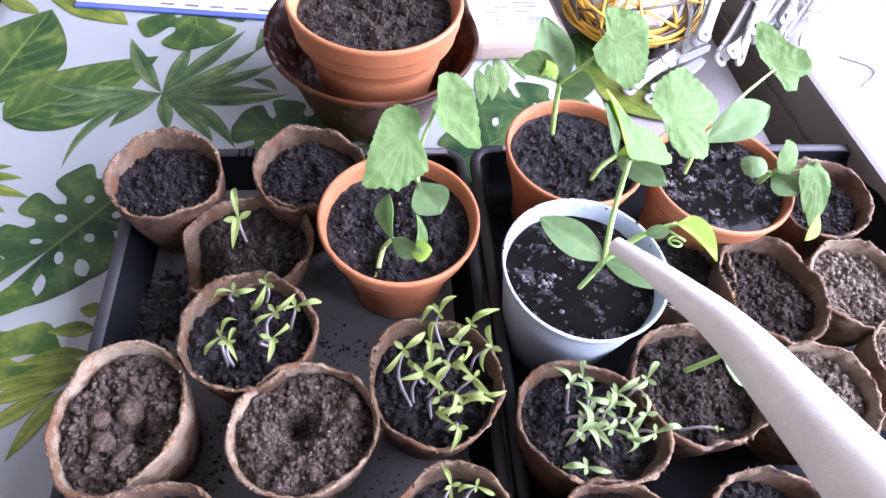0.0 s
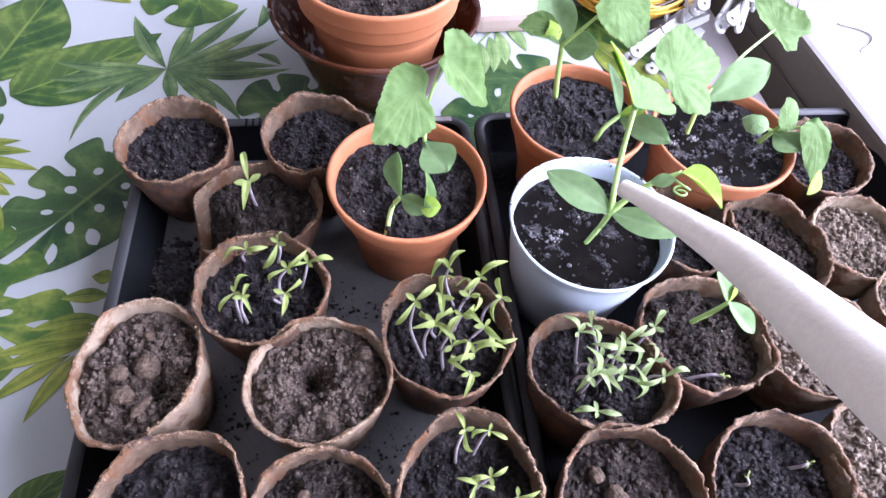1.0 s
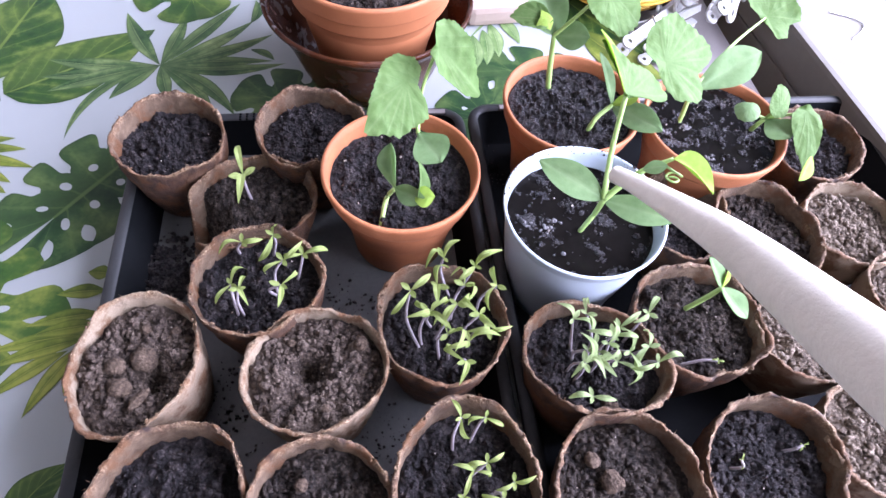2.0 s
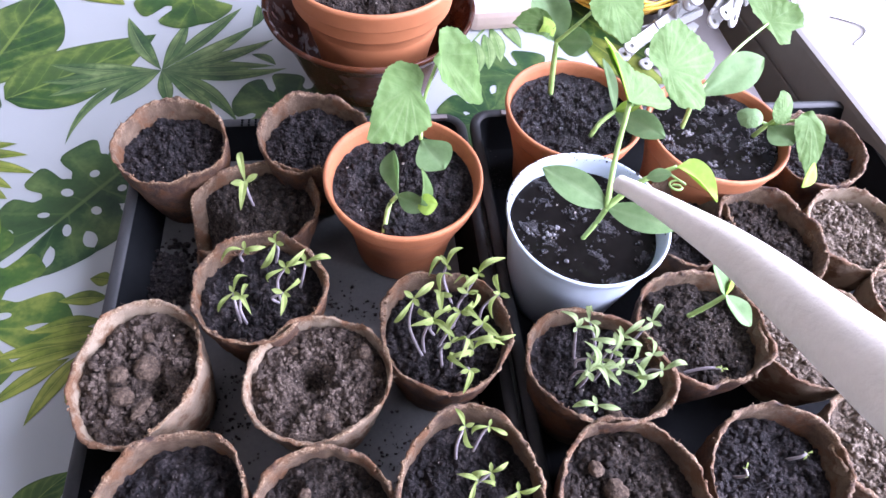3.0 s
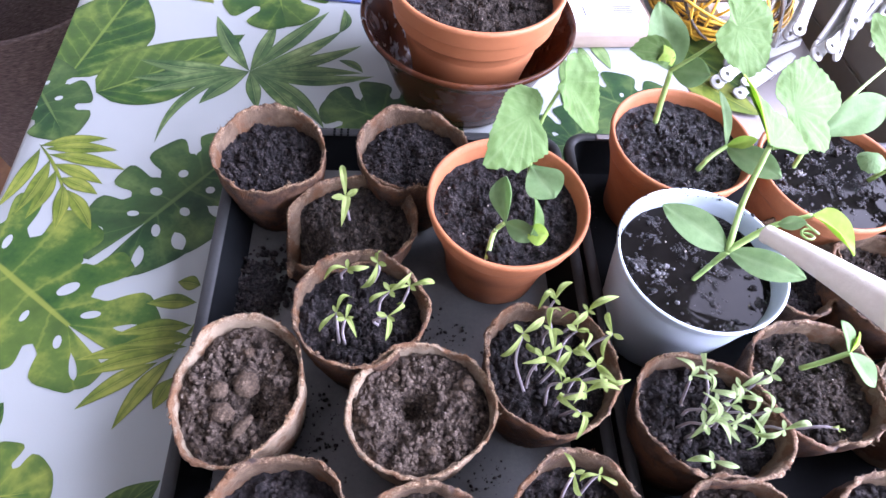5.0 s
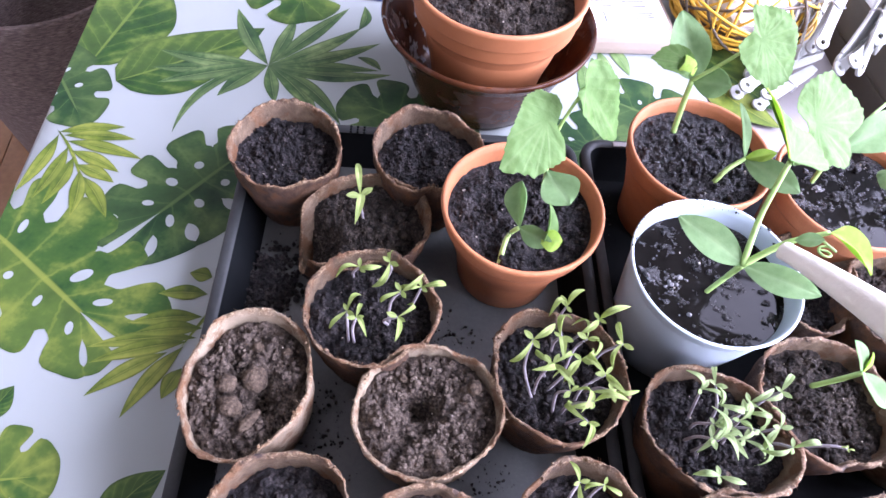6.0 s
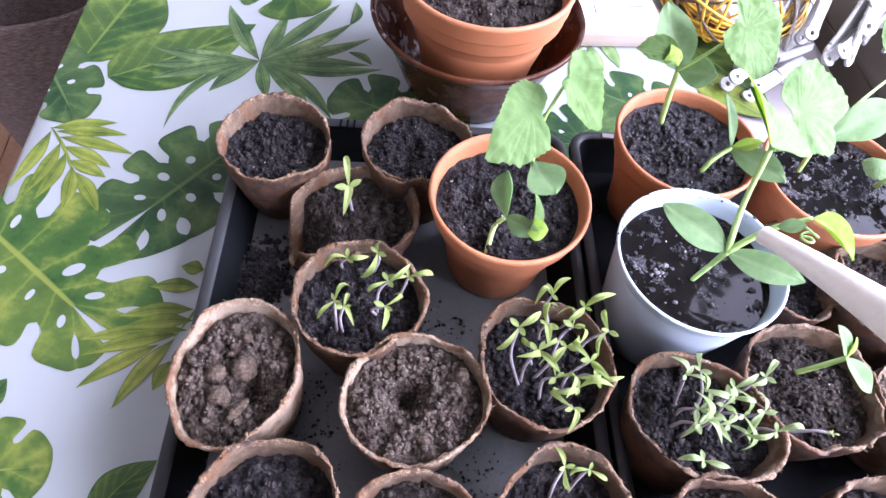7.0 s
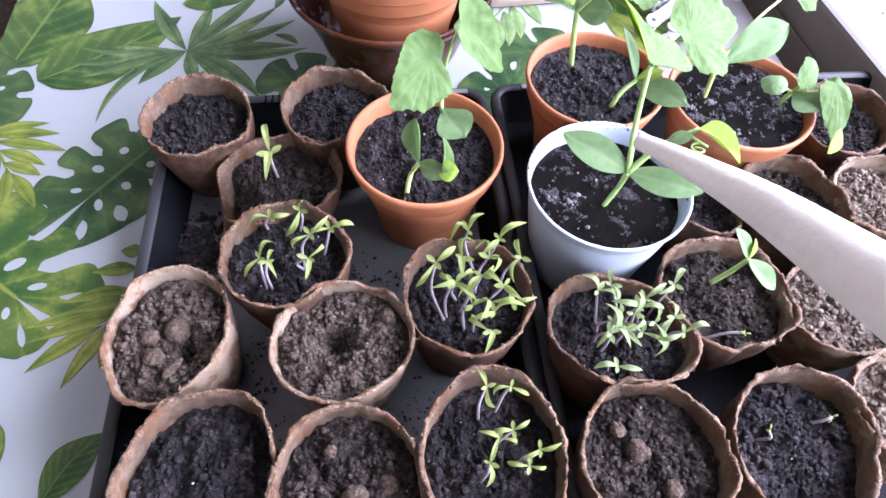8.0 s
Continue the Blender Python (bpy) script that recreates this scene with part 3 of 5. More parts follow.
def printed_leaves():
    # broad leaves by the long edge
    blade((-0.429, 0.5438), (-0.4291, 0.7033), 0.106, 0.0, PRINT_GREEN, 0.48, blunt=0.5)
    blade((-0.3936, 0.5315), (-0.2868, 0.6538), 0.088, -0.03, PRINT_GREEN, 0.34, blunt=0.5)
    # fan palm
    hub = (-0.262, 0.5992)
    for tip, w, k in (
            ((-0.3708, 0.5606), 0.021, 0.02), ((-0.3751, 0.5869), 0.021, 0.04), ((-0.3558, 0.542), 0.022, -0.03), ((-0.2935, 0.5418), 0.019, -0.05), ((-0.3128, 0.4833), 0.011, -0.17),
            ((-0.2363, 0.5493), 0.015, 0.0), ((-0.1896, 0.5442), 0.018, 0.05), ((-0.1656, 0.54), 0.017, 0.09), ((-0.1356, 0.6256), 0.018, -0.07), ((-0.1494, 0.627), 0.016, 0.02),
            ((-0.1608, 0.6698), 0.018, -0.05), ((-0.1874, 0.689), 0.018, -0.05), ((-0.2103, 0.7172), 0.019, 0.0), ((-0.2616, 0.6843), 0.016, -0.02), ((-0.326, 0.6758), 0.019, 0.04)):
        blade(hub, tip, w, k, PRINT_PALM, 0.5, blunt=1.05)
    blade((-0.1893, 0.6846), (-0.1952, 0.7262), 0.012, -0.12, PRINT_PALM, 0.5)
    blade((-0.1779, 0.6405), (-0.1485, 0.6281), 0.010, 0.12, PRINT_PALM, 0.5)
    # split leaves
    split_leaf((-0.282, 0.396), (-0.229, 0.506), 0.058, 0.054, PRINT_DARK, 4, 2, shut=(-1,))
    split_leaf((-0.297, 0.294), (-0.460, 0.372), 0.056, 0.070, PRINT_MID, 5, 5)
    split_leaf((-0.300, 0.785), (-0.2500, 0.6826), 0.060, 0.066, PRINT_GREEN, 4, 7)
    split_leaf((-0.080, 0.560), (-0.172, 0.5782), 0.050, 0.050, PRINT_DARK, 4, 8, False)
    split_leaf((0.182, 0.640), (0.070, 0.668), 0.062, 0.050, PRINT_DARK, 4, 9)
    split_leaf((0.090, 0.605), (0.045, 0.545), 0.038, 0.042, PRINT_DARK, 3, 19)
    split_leaf((-0.455, 0.530), (-0.392, 0.470), 0.040, 0.036, PRINT_DARK, 3, 10)
    # feather leaves
    blade((-0.4106, 0.4575), (-0.3548, 0.4002), 0.003, 0.05, PRINT_LIME, name="printed_stalk")
    for base, tip in (((-0.4082, 0.4553), (-0.3551, 0.4781)), ((-0.4022, 0.4527), (-0.3396, 0.4666)), ((-0.3959, 0.4474), (-0.3233, 0.4464)), ((-0.3862, 0.4382), (-0.3351, 0.4268)),
                      ((-0.374, 0.4245), (-0.3337, 0.4151)), ((-0.3628, 0.4143), (-0.3215, 0.379)), ((-0.3679, 0.4195), (-0.35, 0.3719)), ((-0.3805, 0.4322), (-0.3785, 0.3771)),
                      ((-0.3914, 0.4416), (-0.3896, 0.3801)), ((-0.4067, 0.4528), (-0.4066, 0.3827))):
        blade(base, tip, 0.0135, 0.04, PRINT_LIME, 0.45, blunt=1.1)
    blade((-0.1983, 0.336), (-0.2112, 0.2845), 0.003, 0.0, PRINT_LIME, name="printed_stalk")
    for base, tip in (((-0.2027, 0.2954), (-0.2771, 0.2684)), ((-0.2082, 0.2906), (-0.2695, 0.2573)), ((-0.2186, 0.2792), (-0.26, 0.2335)), ((-0.2094, 0.2864), (-0.2286, 0.225)),
                      ((-0.2031, 0.2701), (-0.207, 0.2445)), ((-0.206, 0.313), (-0.2578, 0.2939)), ((-0.202, 0.304), (-0.2509, 0.2859)), ((-0.2102, 0.3327), (-0.2476, 0.3235)),
                      ((-0.2132, 0.3482), (-0.2321, 0.3473))):
        blade(base, tip, 0.0140, -0.04, PRINT_LIME, 0.45, blunt=1.1)
    blade((0.0563, 0.7024), (0.087, 0.7647), 0.003, 0.0, PRINT_SAGE, name="printed_stalk")
    for base, tip in (((0.0848, 0.7567), (0.1159, 0.7063)), ((0.0783, 0.7365), (0.0931, 0.6784)), ((0.0714, 0.7237), (0.0803, 0.6627)), ((0.0606, 0.7113), (0.0686, 0.653)), ((0.0801, 0.7483), (0.0542, 0.7505)), ((0.087, 0.7647), (0.1284, 0.7534))):
        blade(base, tip, 0.017, 0.05, PRINT_SAGE, 0.5)
    # single blades
    split_leaf((-0.322, 0.156), (-0.2502, 0.1801), 0.038, 0.038, PRINT_MID, 4, 12, False)
    blade((-0.2059, 0.1461), (-0.1816, 0.2), 0.03, 0.10, PRINT_GREEN, 0.5)
    blade((-0.3159, 0.2), (-0.3094, 0.2291), 0.02, 0.0, PRINT_GREEN, 0.5)
    blade((-0.4471, 0.7305), (-0.3378, 0.6964), 0.045, 0.05, PRINT_LIME, 0.5)
    blade((-0.4931, 0.7109), (-0.4364, 0.6919), 0.02, 0.0, PRINT_LIME, 0.5)
    blade((0.1672, 0.8037), (0.2819, 0.7025), 0.085, -0.02, PRINT_GREEN, 0.45)
    blade((0.1879, 0.7447), (0.2828, 0.6753), 0.05, -0.06, PRINT_LIME, 0.5)
    blade((0.092, 0.5926), (0.0471, 0.5715), 0.03, 0.1, PRINT_DARK, 0.5)


printed_leaves()


# ---- trays ----
def rounded(w, h, r, n=6):
    out = []
    for cx, cy, a0 in ((w - r, h - r, 0), (r, h - r, 90), (r, r, 180), (w - r, r, 270)):
        for i in range(n + 1):
            a = radians(a0 + 90 * i / n)
            out.append((cx + r * math.cos(a), cy + r * math.sin(a)))
    return out


def seed_tray(corner, w, h, slot, label, bottom):
    """A shallow tray with sloped walls and a flat rim; corner is the rim's far corner beside the cloth."""
    m = local_frame(corner, TRAY_TURN)
    t = thing("seed_tray", label, "tray", (corner[0], corner[1], 0.001), "black trays")
    rim = 0.040
    steps = [(0.010, 0.003), (0.003, rim - 0.008), (0.0, rim - 0.007), (0.0, rim - 0.0015), (0.0015, rim), (0.0075, rim), (0.0090, rim - 0.002), (0.0185, 0.006), (0.021, 0.0045)]
    verts, cols = [], 28
    for inset, z in steps:
        for x, y in rounded(w - 2 * inset, h - 2 * inset, max(0.004, 0.022 - inset)):
            verts.append(m @ Vector((x + inset, y + inset - h, z)) - t.location)
    for name, r0, r1, material in (("tray_skirt", 0, 3, TRAY_BLACK), ("tray_rim", 3, 6, TRAY_RIM), ("tray_wall", 6, 9, TRAY_BLACK)):
        ring = verts[r0 * cols:min(r1 + 1, len(steps)) * cols]
        mesh_part(name, mesh_of(name, ring, grid_faces(len(ring) // cols, cols)), material, t)
    low = [m @ Vector((x + 0.010, y + 0.010 - h, 0.003)) - t.location for x, y in rounded(w - 0.02, h - 0.02, 0.012)]
    top = [m @ Vector((x + 0.0205, y + 0.0205 - h, 0.0046)) - t.location for x, y in rounded(w - 0.041, h - 0.041, 0.006)]
    mesh_part("tray_floor", mesh_of("tray_floor", low + top, [tuple(range(27, -1, -1)), tuple(range(28, 56))], False), bottom, t)
    for u, v in slot:
        bm = bmesh.new()
        box(bm, (0.026, 0.0055, 0.0016), (u, v, rim), 0.0007)
        bm.transform(Matrix.Translation(-t.location) @ m)
        part("rim_slot", bm, TABLE_TAUPE, t, "pale slot through the rim")
    for i in range(3):
        for k in range(3):
            bm = bmesh.new()
            bmesh.ops.create_uvsphere(bm, u_segments=8, v_segments=5, radius=0.0013)
            bm.transform(Matrix.Translation(-t.location) @ m @ Matrix.Translation((0.088 + 0.006 * i, -0.003 - 0.003 * k, rim)))
            part("rim_stud", bm, TRAY_BLACK, t, smooth=True)
    return t


seed_tray((-0.2292, 0.4904, 0), 0.293, 0.46, [(0.263, -0.006)], "black plastic seed tray with a lighter grey floor", TRAY_FLOOR)
seed_tray((0.0605, 0.5555, 0), 0.405, 0.50, [(0.045, -0.006)], "black plastic seed tray crowded with pots beside the sill", TRAY_BLACK)
TRAY_TOP = 0.0056


# ---- peat pots ----
def peat_pot(x, y, a, b, turn, rim, drop, soil, label, seed, dents=(), base=0.70, tear=None, hollow=0.0, hole=(-0.006, 0.002), lean=(0, 0), crumbs=230, fibre=None):
    """A pressed-peat pot squeezed out of round: half widths a and b, rim height, soil depth below the rim."""
    rng = random.Random(seed)
    t = thing("peat_pot", label, "plant pot", (x, y, TRAY_TOP), "peat pots on the trays")
    seg, z1 = 120, rim - TRAY_TOP
    ph = [rng.uniform(0, 6.28) for _ in range(4)]
    th = radians(turn)

    def out(ang, s):
        """The outline's radius at an angle, s from foot to rim."""
        c, q = math.cos(ang - th), math.sin(ang - th)
        r = 1 / math.sqrt((c / a) ** 2 + (q / b) ** 2)
        r *= 1 + 0.016 * math.sin(3 * ang + ph[0]) + 0.012 * math.sin(5 * ang + ph[1]) + 0.006 * math.sin(9 * ang + ph[2])
        for da, dep, wid in dents:
            e = (ang - radians(da) + math.pi) % (2 * math.pi) - math.pi
            r -= dep * math.exp(-(e / wid) ** 2)
        m = math.sqrt(a * b)
        k = s ** 1.3
        return (1 - k) * m * (base + (0.97 - base) * s) + k * r

    def top(ang):
        h = z1 + 0.0042 * noise.noise((math.cos(ang) * 2 + seed, math.sin(ang) * 2, 3)) + 0.0024 * noise.noise((math.cos(ang) * 3, seed * 1.7, math.sin(ang) * 3)) + 0.0006 * noise.noise((math.cos(ang) * 14, math.sin(ang) * 14, seed))
        h += 0.0018 * max(0, noise.noise((math.cos(ang) * 24, seed, math.sin(ang) * 24))) + 0.0016 * noise.noise((math.cos(ang) * 8, seed * 2.3, math.sin(ang) * 8))
        if tear:
            e = (ang - radians(tear[0]) + math.pi) % (2 * math.pi) - math.pi
            h -= tear[1] * math.exp(-(e / tear[2]) ** 4)
        return h

    rows = [("o", 0.0), ("o", 0.06), ("o", 0.2), ("o", 0.35), ("o", 0.5), ("o", 0.65), ("o", 0.78), ("o", 0.88), ("o", 0.95), ("r", 1.0), ("r", 0.5), ("r", 0.0),
            ("i", 0.95), ("i", 0.88), ("i", 0.78), ("i", 0.65), ("i", 0.5)]
    wall, verts, edge, inside = 0.0020, [(0, 0, 0)], [0.0], [0.0]
    for kind, s in rows:
        for j in range(seg):
            ang = 2 * math.pi * j / seg
            c, q, h = math.cos(ang), math.sin(ang), top(ang)
            if kind == "r":
                fl = 0.0022 * noise.noise((c * 2.2, q * 2.2, seed + s)) + 0.0012 * noise.noise((c * 9, q * 9, seed + s)) + 0.0009 * noise.noise((c * 34, q * 34, seed + s))
                r, z = out(ang, 1.0) + 0.0008 - wall * (1 - s) + fl, h + 0.0006 * noise.noise((c * 30, q * 30, s * 3 + seed)) - (0.0008 if s != 0.5 else 0)
                edge.append(1.0)
                inside.append(0.0)
            else:
                f = 0.0020 * noise.noise((c * 5, q * 5, s * 5 + seed)) * s + 0.0010 * noise.noise((c * 25, q * 25, s * 12))
                r, z = out(ang, s) + f - (wall if kind == "i" else 0), h * s
                edge.append(0.35 if s == 0.95 else 0.0)
                inside.append(1.0 if kind == "i" else 0.0)
            verts.append((r * c + lean[0] * s, r * q + lean[1] * s, max(z, 0.0)))
    faces = [(0, 1 + (j + 1) % seg, 1 + j) for j in range(seg)] + grid_faces(len(rows), seg, True, 1)
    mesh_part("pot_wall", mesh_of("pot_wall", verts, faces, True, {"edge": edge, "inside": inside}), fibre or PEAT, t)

    def rim_spot(g):
        ang = g.uniform(0, 6.283)
        r = out(ang, 1.0) - wall * g.uniform(-0.35, 1.0)
        return (r * math.cos(ang) + lean[0], r * math.sin(ang) + lean[1], top(ang) - 0.0006)

    fv, ff = lump_geometry(rng, 70, rim_spot, (0.0004, 0.0017))
    for _ in range(110):
        p = Vector(rim_spot(rng))
        way = Vector((p.x - lean[0], p.y - lean[1], 0)).normalized() * rng.uniform(-0.5, 1.0) + Vector((rng.uniform(-0.9, 0.9), rng.uniform(-0.9, 0.9), rng.uniform(-0.3, 0.9)))
        way = way.normalized() * rng.uniform(0.0012, 0.0042)
        side = way.orthogonal().normalized() * rng.uniform(0.00012, 0.0003)
        o = len(fv)
        fv += [p - side, p + side, p + way.cross(side).normalized() * 0.0003, p + way + Vector((0, 0, -0.0006))]
        ff += [(o, o + 1, o + 3), (o + 1, o + 2, o + 3), (o + 2, o, o + 3)]
    tagged(mesh_part("torn_fibre", mesh_of("torn_fibre", fv, ff, False, {"edge": [1.0] * len(fv), "inside": [0.0] * len(fv)}), fibre or PEAT, t), kind="stuff")

    zs = z1 - drop
    s0 = zs / z1
    rings, sv = 44, [(lean[0] * s0, lean[1] * s0, zs - hollow)]

    def ground(px, py, f):
        v = Vector((px * 60 + seed * 3.1, py * 60, seed))
        h = 0.0045 * noise.noise(v) + 0.0036 * noise.noise(v * 2.1) + 0.0036 * abs(noise.noise(v * 3.4)) + 0.0030 * abs(noise.noise(v * 7.0)) + 0.0022 * noise.noise(v * 15.0) - 0.0015
        if tear:
            e = (math.atan2(py, px) - radians(tear[0]) + math.pi) % (2 * math.pi) - math.pi
            h -= 0.9 * tear[1] * math.exp(-(e / (tear[2] * 1.3)) ** 4) * max(0.0, (math.hypot(px, py) / math.sqrt(a * b) - 0.30) / 0.6) ** 0.8
        return zs + h - hollow * math.exp(-((px - hole[0]) ** 2 + (py - hole[1]) ** 2) / 0.00008) - 0.002 * f ** 8

    for i in range(1, rings + 1):
        for j in range(150):
            ang = 2 * math.pi * j / 150
            r = (out(ang, s0) - wall * 0.6) * i / rings
            px, py = r * math.cos(ang) + lean[0] * s0, r * math.sin(ang) + lean[1] * s0
            sv.append((px, py, ground(px, py, i / rings)))
    sf = polar_faces(rings, 150)
    mesh_part("soil", mesh_of("soil", sv, sf), soil, t)

    def spot(g):
        ang, k = g.uniform(0, 6.283), math.sqrt(g.random()) * 0.93
        r = (out(ang, s0) - wall) * k
        px, py = r * math.cos(ang) + lean[0] * s0, r * math.sin(ang) + lean[1] * s0
        return (px, py, ground(px, py, k) + 0.0003)

    cv, cf = lump_geometry(rng, 2 * crumbs + 160, spot, (0.0004, 0.0034))
    tagged(mesh_part("crumb_soil", mesh_of("crumb_soil", cv, cf), soil, t), kind="stuff")
    cv, cf = lump_geometry(rng, 16, spot, (0.0003, 0.0010))
    tagged(mesh_part("pale_grit", mesh_of("pale_grit", cv, cf, False), STONE, t), kind="stuff")
    t["ground"] = zs
    return t, ground


def clod(pot, ground, x, y, size, seed, stretch=1.0, turn=0.0):
    bm = bmesh.new()
    bmesh.ops.create_icosphere(bm, subdivisions=3, radius=size)
    for v in bm.verts:
        k = 1 + 0.28 * noise.noise(v.co * (1.1 / size) + Vector((seed, 0, 0))) + 0.16 * noise.noise(v.co * (3.2 / size)) + 0.07 * noise.noise(v.co * (8.0 / size))
        v.co = Vector((v.co.x * stretch, v.co.y, v.co.z * 0.75)) * k
    bm.transform(Matrix.Translation((x, y, ground(x, y, 0.3) + size * 0.50)) @ Matrix.Rotation(radians(turn), 4, "Z"))
    part("soil_clod", bm, CLOD, pot, smooth=True)


POTS = {}


def pots():
    rows = (
        ("A", -0.1744, 0.4388, 0.0465, 0.0432, 120, 0.079, 0.017, SOIL_DARK, "brown peat pot with dark soil in the tray corner", [(-60, 0.003, 0.3)], 0.66),
        ("B", -0.0640, 0.4640, 0.0440, 0.0465, 54, 0.081, 0.016, SOIL_DARK, "crumpled brown peat pot of dark soil", [(-75, 0.007, 0.30)], 0.66),
        ("D", -0.0699, 0.3168, 0.0435, 0.0455, 81, 0.082, 0.016, SOIL_DARK, "brown peat pot of dark soil with tomato seedlings", [(-35, 0.004, 0.3)], 0.70),
        ("G", 0.0600, 0.3017, 0.0435, 0.0465, 31, 0.084, 0.019, SOIL_DARK, "brown peat pot crowded with tomato seedlings", [(100, 0.004, 0.25)], 0.72),
        ("H", 0.1650, 0.2893, 0.0390, 0.0515, 79, 0.082, 0.018, SOIL_DARK, "brown peat pot crowded with pale seedlings", [(15, 0.003, 0.3)], 0.72),
        ("I", 0.2410, 0.3300, 0.0455, 0.0470, 120, 0.078, 0.016, SOIL_BROWN, "torn brown peat pot with a squash seedling", [(-75, 0.006, 0.22), (-20, -0.005, 0.25)], 0.70),
        ("J", 0.0860, 0.1960, 0.0540, 0.0425, 99, 0.085, 0.020, SOIL_DARK, "brown peat pot of dark soil with small seedlings", [], 0.74),
        ("L", 0.1828, 0.2087, 0.0465, 0.0455, 68, 0.082, 0.016, SOIL_BROWN, "brown peat pot of bare crumbly soil", [], 0.74),
        ("M", 0.2765, 0.2287, 0.0515, 0.0435, 60, 0.080, 0.018, SOIL_DARK, "brown peat pot of dark soil with dried sprouts", [(-10, 0.004, 0.3)], 0.72),
        ("E2", -0.0816, 0.1635, 0.0530, 0.0445, 88, 0.082, 0.017, SOIL_DARK, "brown peat pot of dark bare soil", [(40, 0.003, 0.3)], 0.72),
        ("F2", 0.0042, 0.1730, 0.0450, 0.0415, 150, 0.082, 0.015, SOIL_BROWN, "brown peat pot of brown soil with lumps", [], 0.72),
        ("K", 0.3076, 0.4181, 0.0405, 0.0470, 19, 0.080, 0.015, SOIL_BROWN, "brown peat pot of bare soil near the sill", [(200, 0.004, 0.3)], 0.70),
        ("P", 0.3734, 0.5246, 0.0500, 0.0395, 47, 0.075, 0.017, SOIL_DARK, "brown peat pot of dark soil against the sill", [], 0.70),
        ("N", 0.2475, 0.4300, 0.0370, 0.0440, 10, 0.070, 0.018, SOIL_DARK, "crumpled brown peat pot wedged behind the white pot", [(-50, 0.006, 0.25)], 0.70),
    )
    for i, (k, x, y, a, b, turn, rim, drop, soil, label, dents, base) in enumerate(rows):
        POTS[k] = peat_pot(x, y, a, b, turn, rim, drop, soil, label, 11 + 7 * i, dents, base)
    POTS["C"] = peat_pot(-0.0975, 0.3900, 0.0520, 0.0440, 30, 0.070, 0.013, SOIL_BROWN, "torn brown peat pot with one tomato seedling", 131, [(-60, 0.006, 0.4)], 0.70, (207, 0.050, 0.42))
    POTS["E"] = peat_pot(-0.1304, 0.2496, 0.0385, 0.0490, 5, 0.080, 0.011, SOIL_DRY, "squeezed brown peat pot of dry lumpy soil", 137, [(150, 0.002, 0.3)], 0.74, hollow=0.020, hole=(0.010, -0.008), crumbs=330, fibre=PEAT_DRY)
    POTS["F"] = peat_pot(-0.0173, 0.2581, 0.0465, 0.0415, 24, 0.082, 0.009, SOIL_DRY, "brown peat pot of dry soil with a dibbled hole", 149, [(150, 0.002, 0.3)], 0.74, hollow=0.026, crumbs=330, fibre=PEAT_DRY)
    for k, x, y, a, b, turn, seed in (("R", 0.3288, 0.3358, 0.0470, 0.0390, 34, 151), ("S", 0.3560, 0.2590, 0.0415, 0.0395, 137, 157),
                                      ("Q", 0.3850, 0.4387, 0.0405, 0.0425, 139, 163), ("R2", 0.4180, 0.3740, 0.0390, 0.0400, 20, 167)):
        POTS[k] = peat_pot(x, y, a, b, turn, 0.075, 0.012, SOIL_DRY_HAZED, "brown peat pot of dry soil beside the sill, lightened for haze", seed, [], 0.70, crumbs=300, fibre=PEAT_DRY)
    pot, g = POTS["E"]
    for i, (x, y, s, st, tu) in enumerate(((0.003, 0.004, 0.0078, 1.0, 0), (-0.012, -0.003, 0.0060, 1.0, 20), (-0.006, -0.016, 0.0068, 1.15, 10),
                                           (0.010, -0.022, 0.0035, 2.4, 65), (-0.002, 0.024, 0.0035, 1.2, 0), (0.016, 0.026, 0.0036, 1.0, 0))):
        clod(pot, g, x, y, s, i * 3.7, st, tu)
    pot, g = POTS["F"]
    for i, (x, y, s) in enumerate(((0.026, 0.022, 0.0048), (-0.020, 0.018, 0.003), (0.012, -0.024, 0.003))):
        clod(pot, g, x, y, s, 40 + i * 3.7)
    pot, g = POTS["F2"]
    for i, (x, y, s) in enumerate(((0.004, -0.008, 0.0075), (0.022, 0.002, 0.006), (-0.015, 0.016, 0.004))):
        clod(pot, g, x, y, s, 60 + i * 3.7)
    pot, g = POTS["H"]
    clod(pot, g, 0.012, -0.026, 0.0055, 81, 1.4, 120)
    pot, g = POTS["L"]
    for i, (x, y, s) in enumerate(((-0.008, 0.004, 0.007), (0.012, -0.016, 0.006), (-0.02, 0.016, 0.005))):
        clod(pot, g, x, y, s, 90 + i * 3.7)


pots()


# ---- turned pots ----
def turned_parts(profile, lip, wob, seed, material, t, body, rim):
    """The turned body, with the rows lip[0] to lip[1] of the profile as a rim of its own."""
    v, f = lathe(profile[:lip[0] + 1], 96, wob, seed)
    f.append(tuple(range(95, -1, -1)))
    w, g = lathe(profile[lip[1]:], 96, wob, seed)
    f += [tuple(len(v) + i for i in q) for q in g]
    mesh_part(body, mesh_of(body, v + w, f), material, t)
    v, f = lathe(profile[lip[0]:lip[1] + 1], 96, wob, seed)
    mesh_part(rim, mesh_of(rim, v, f), material, t)


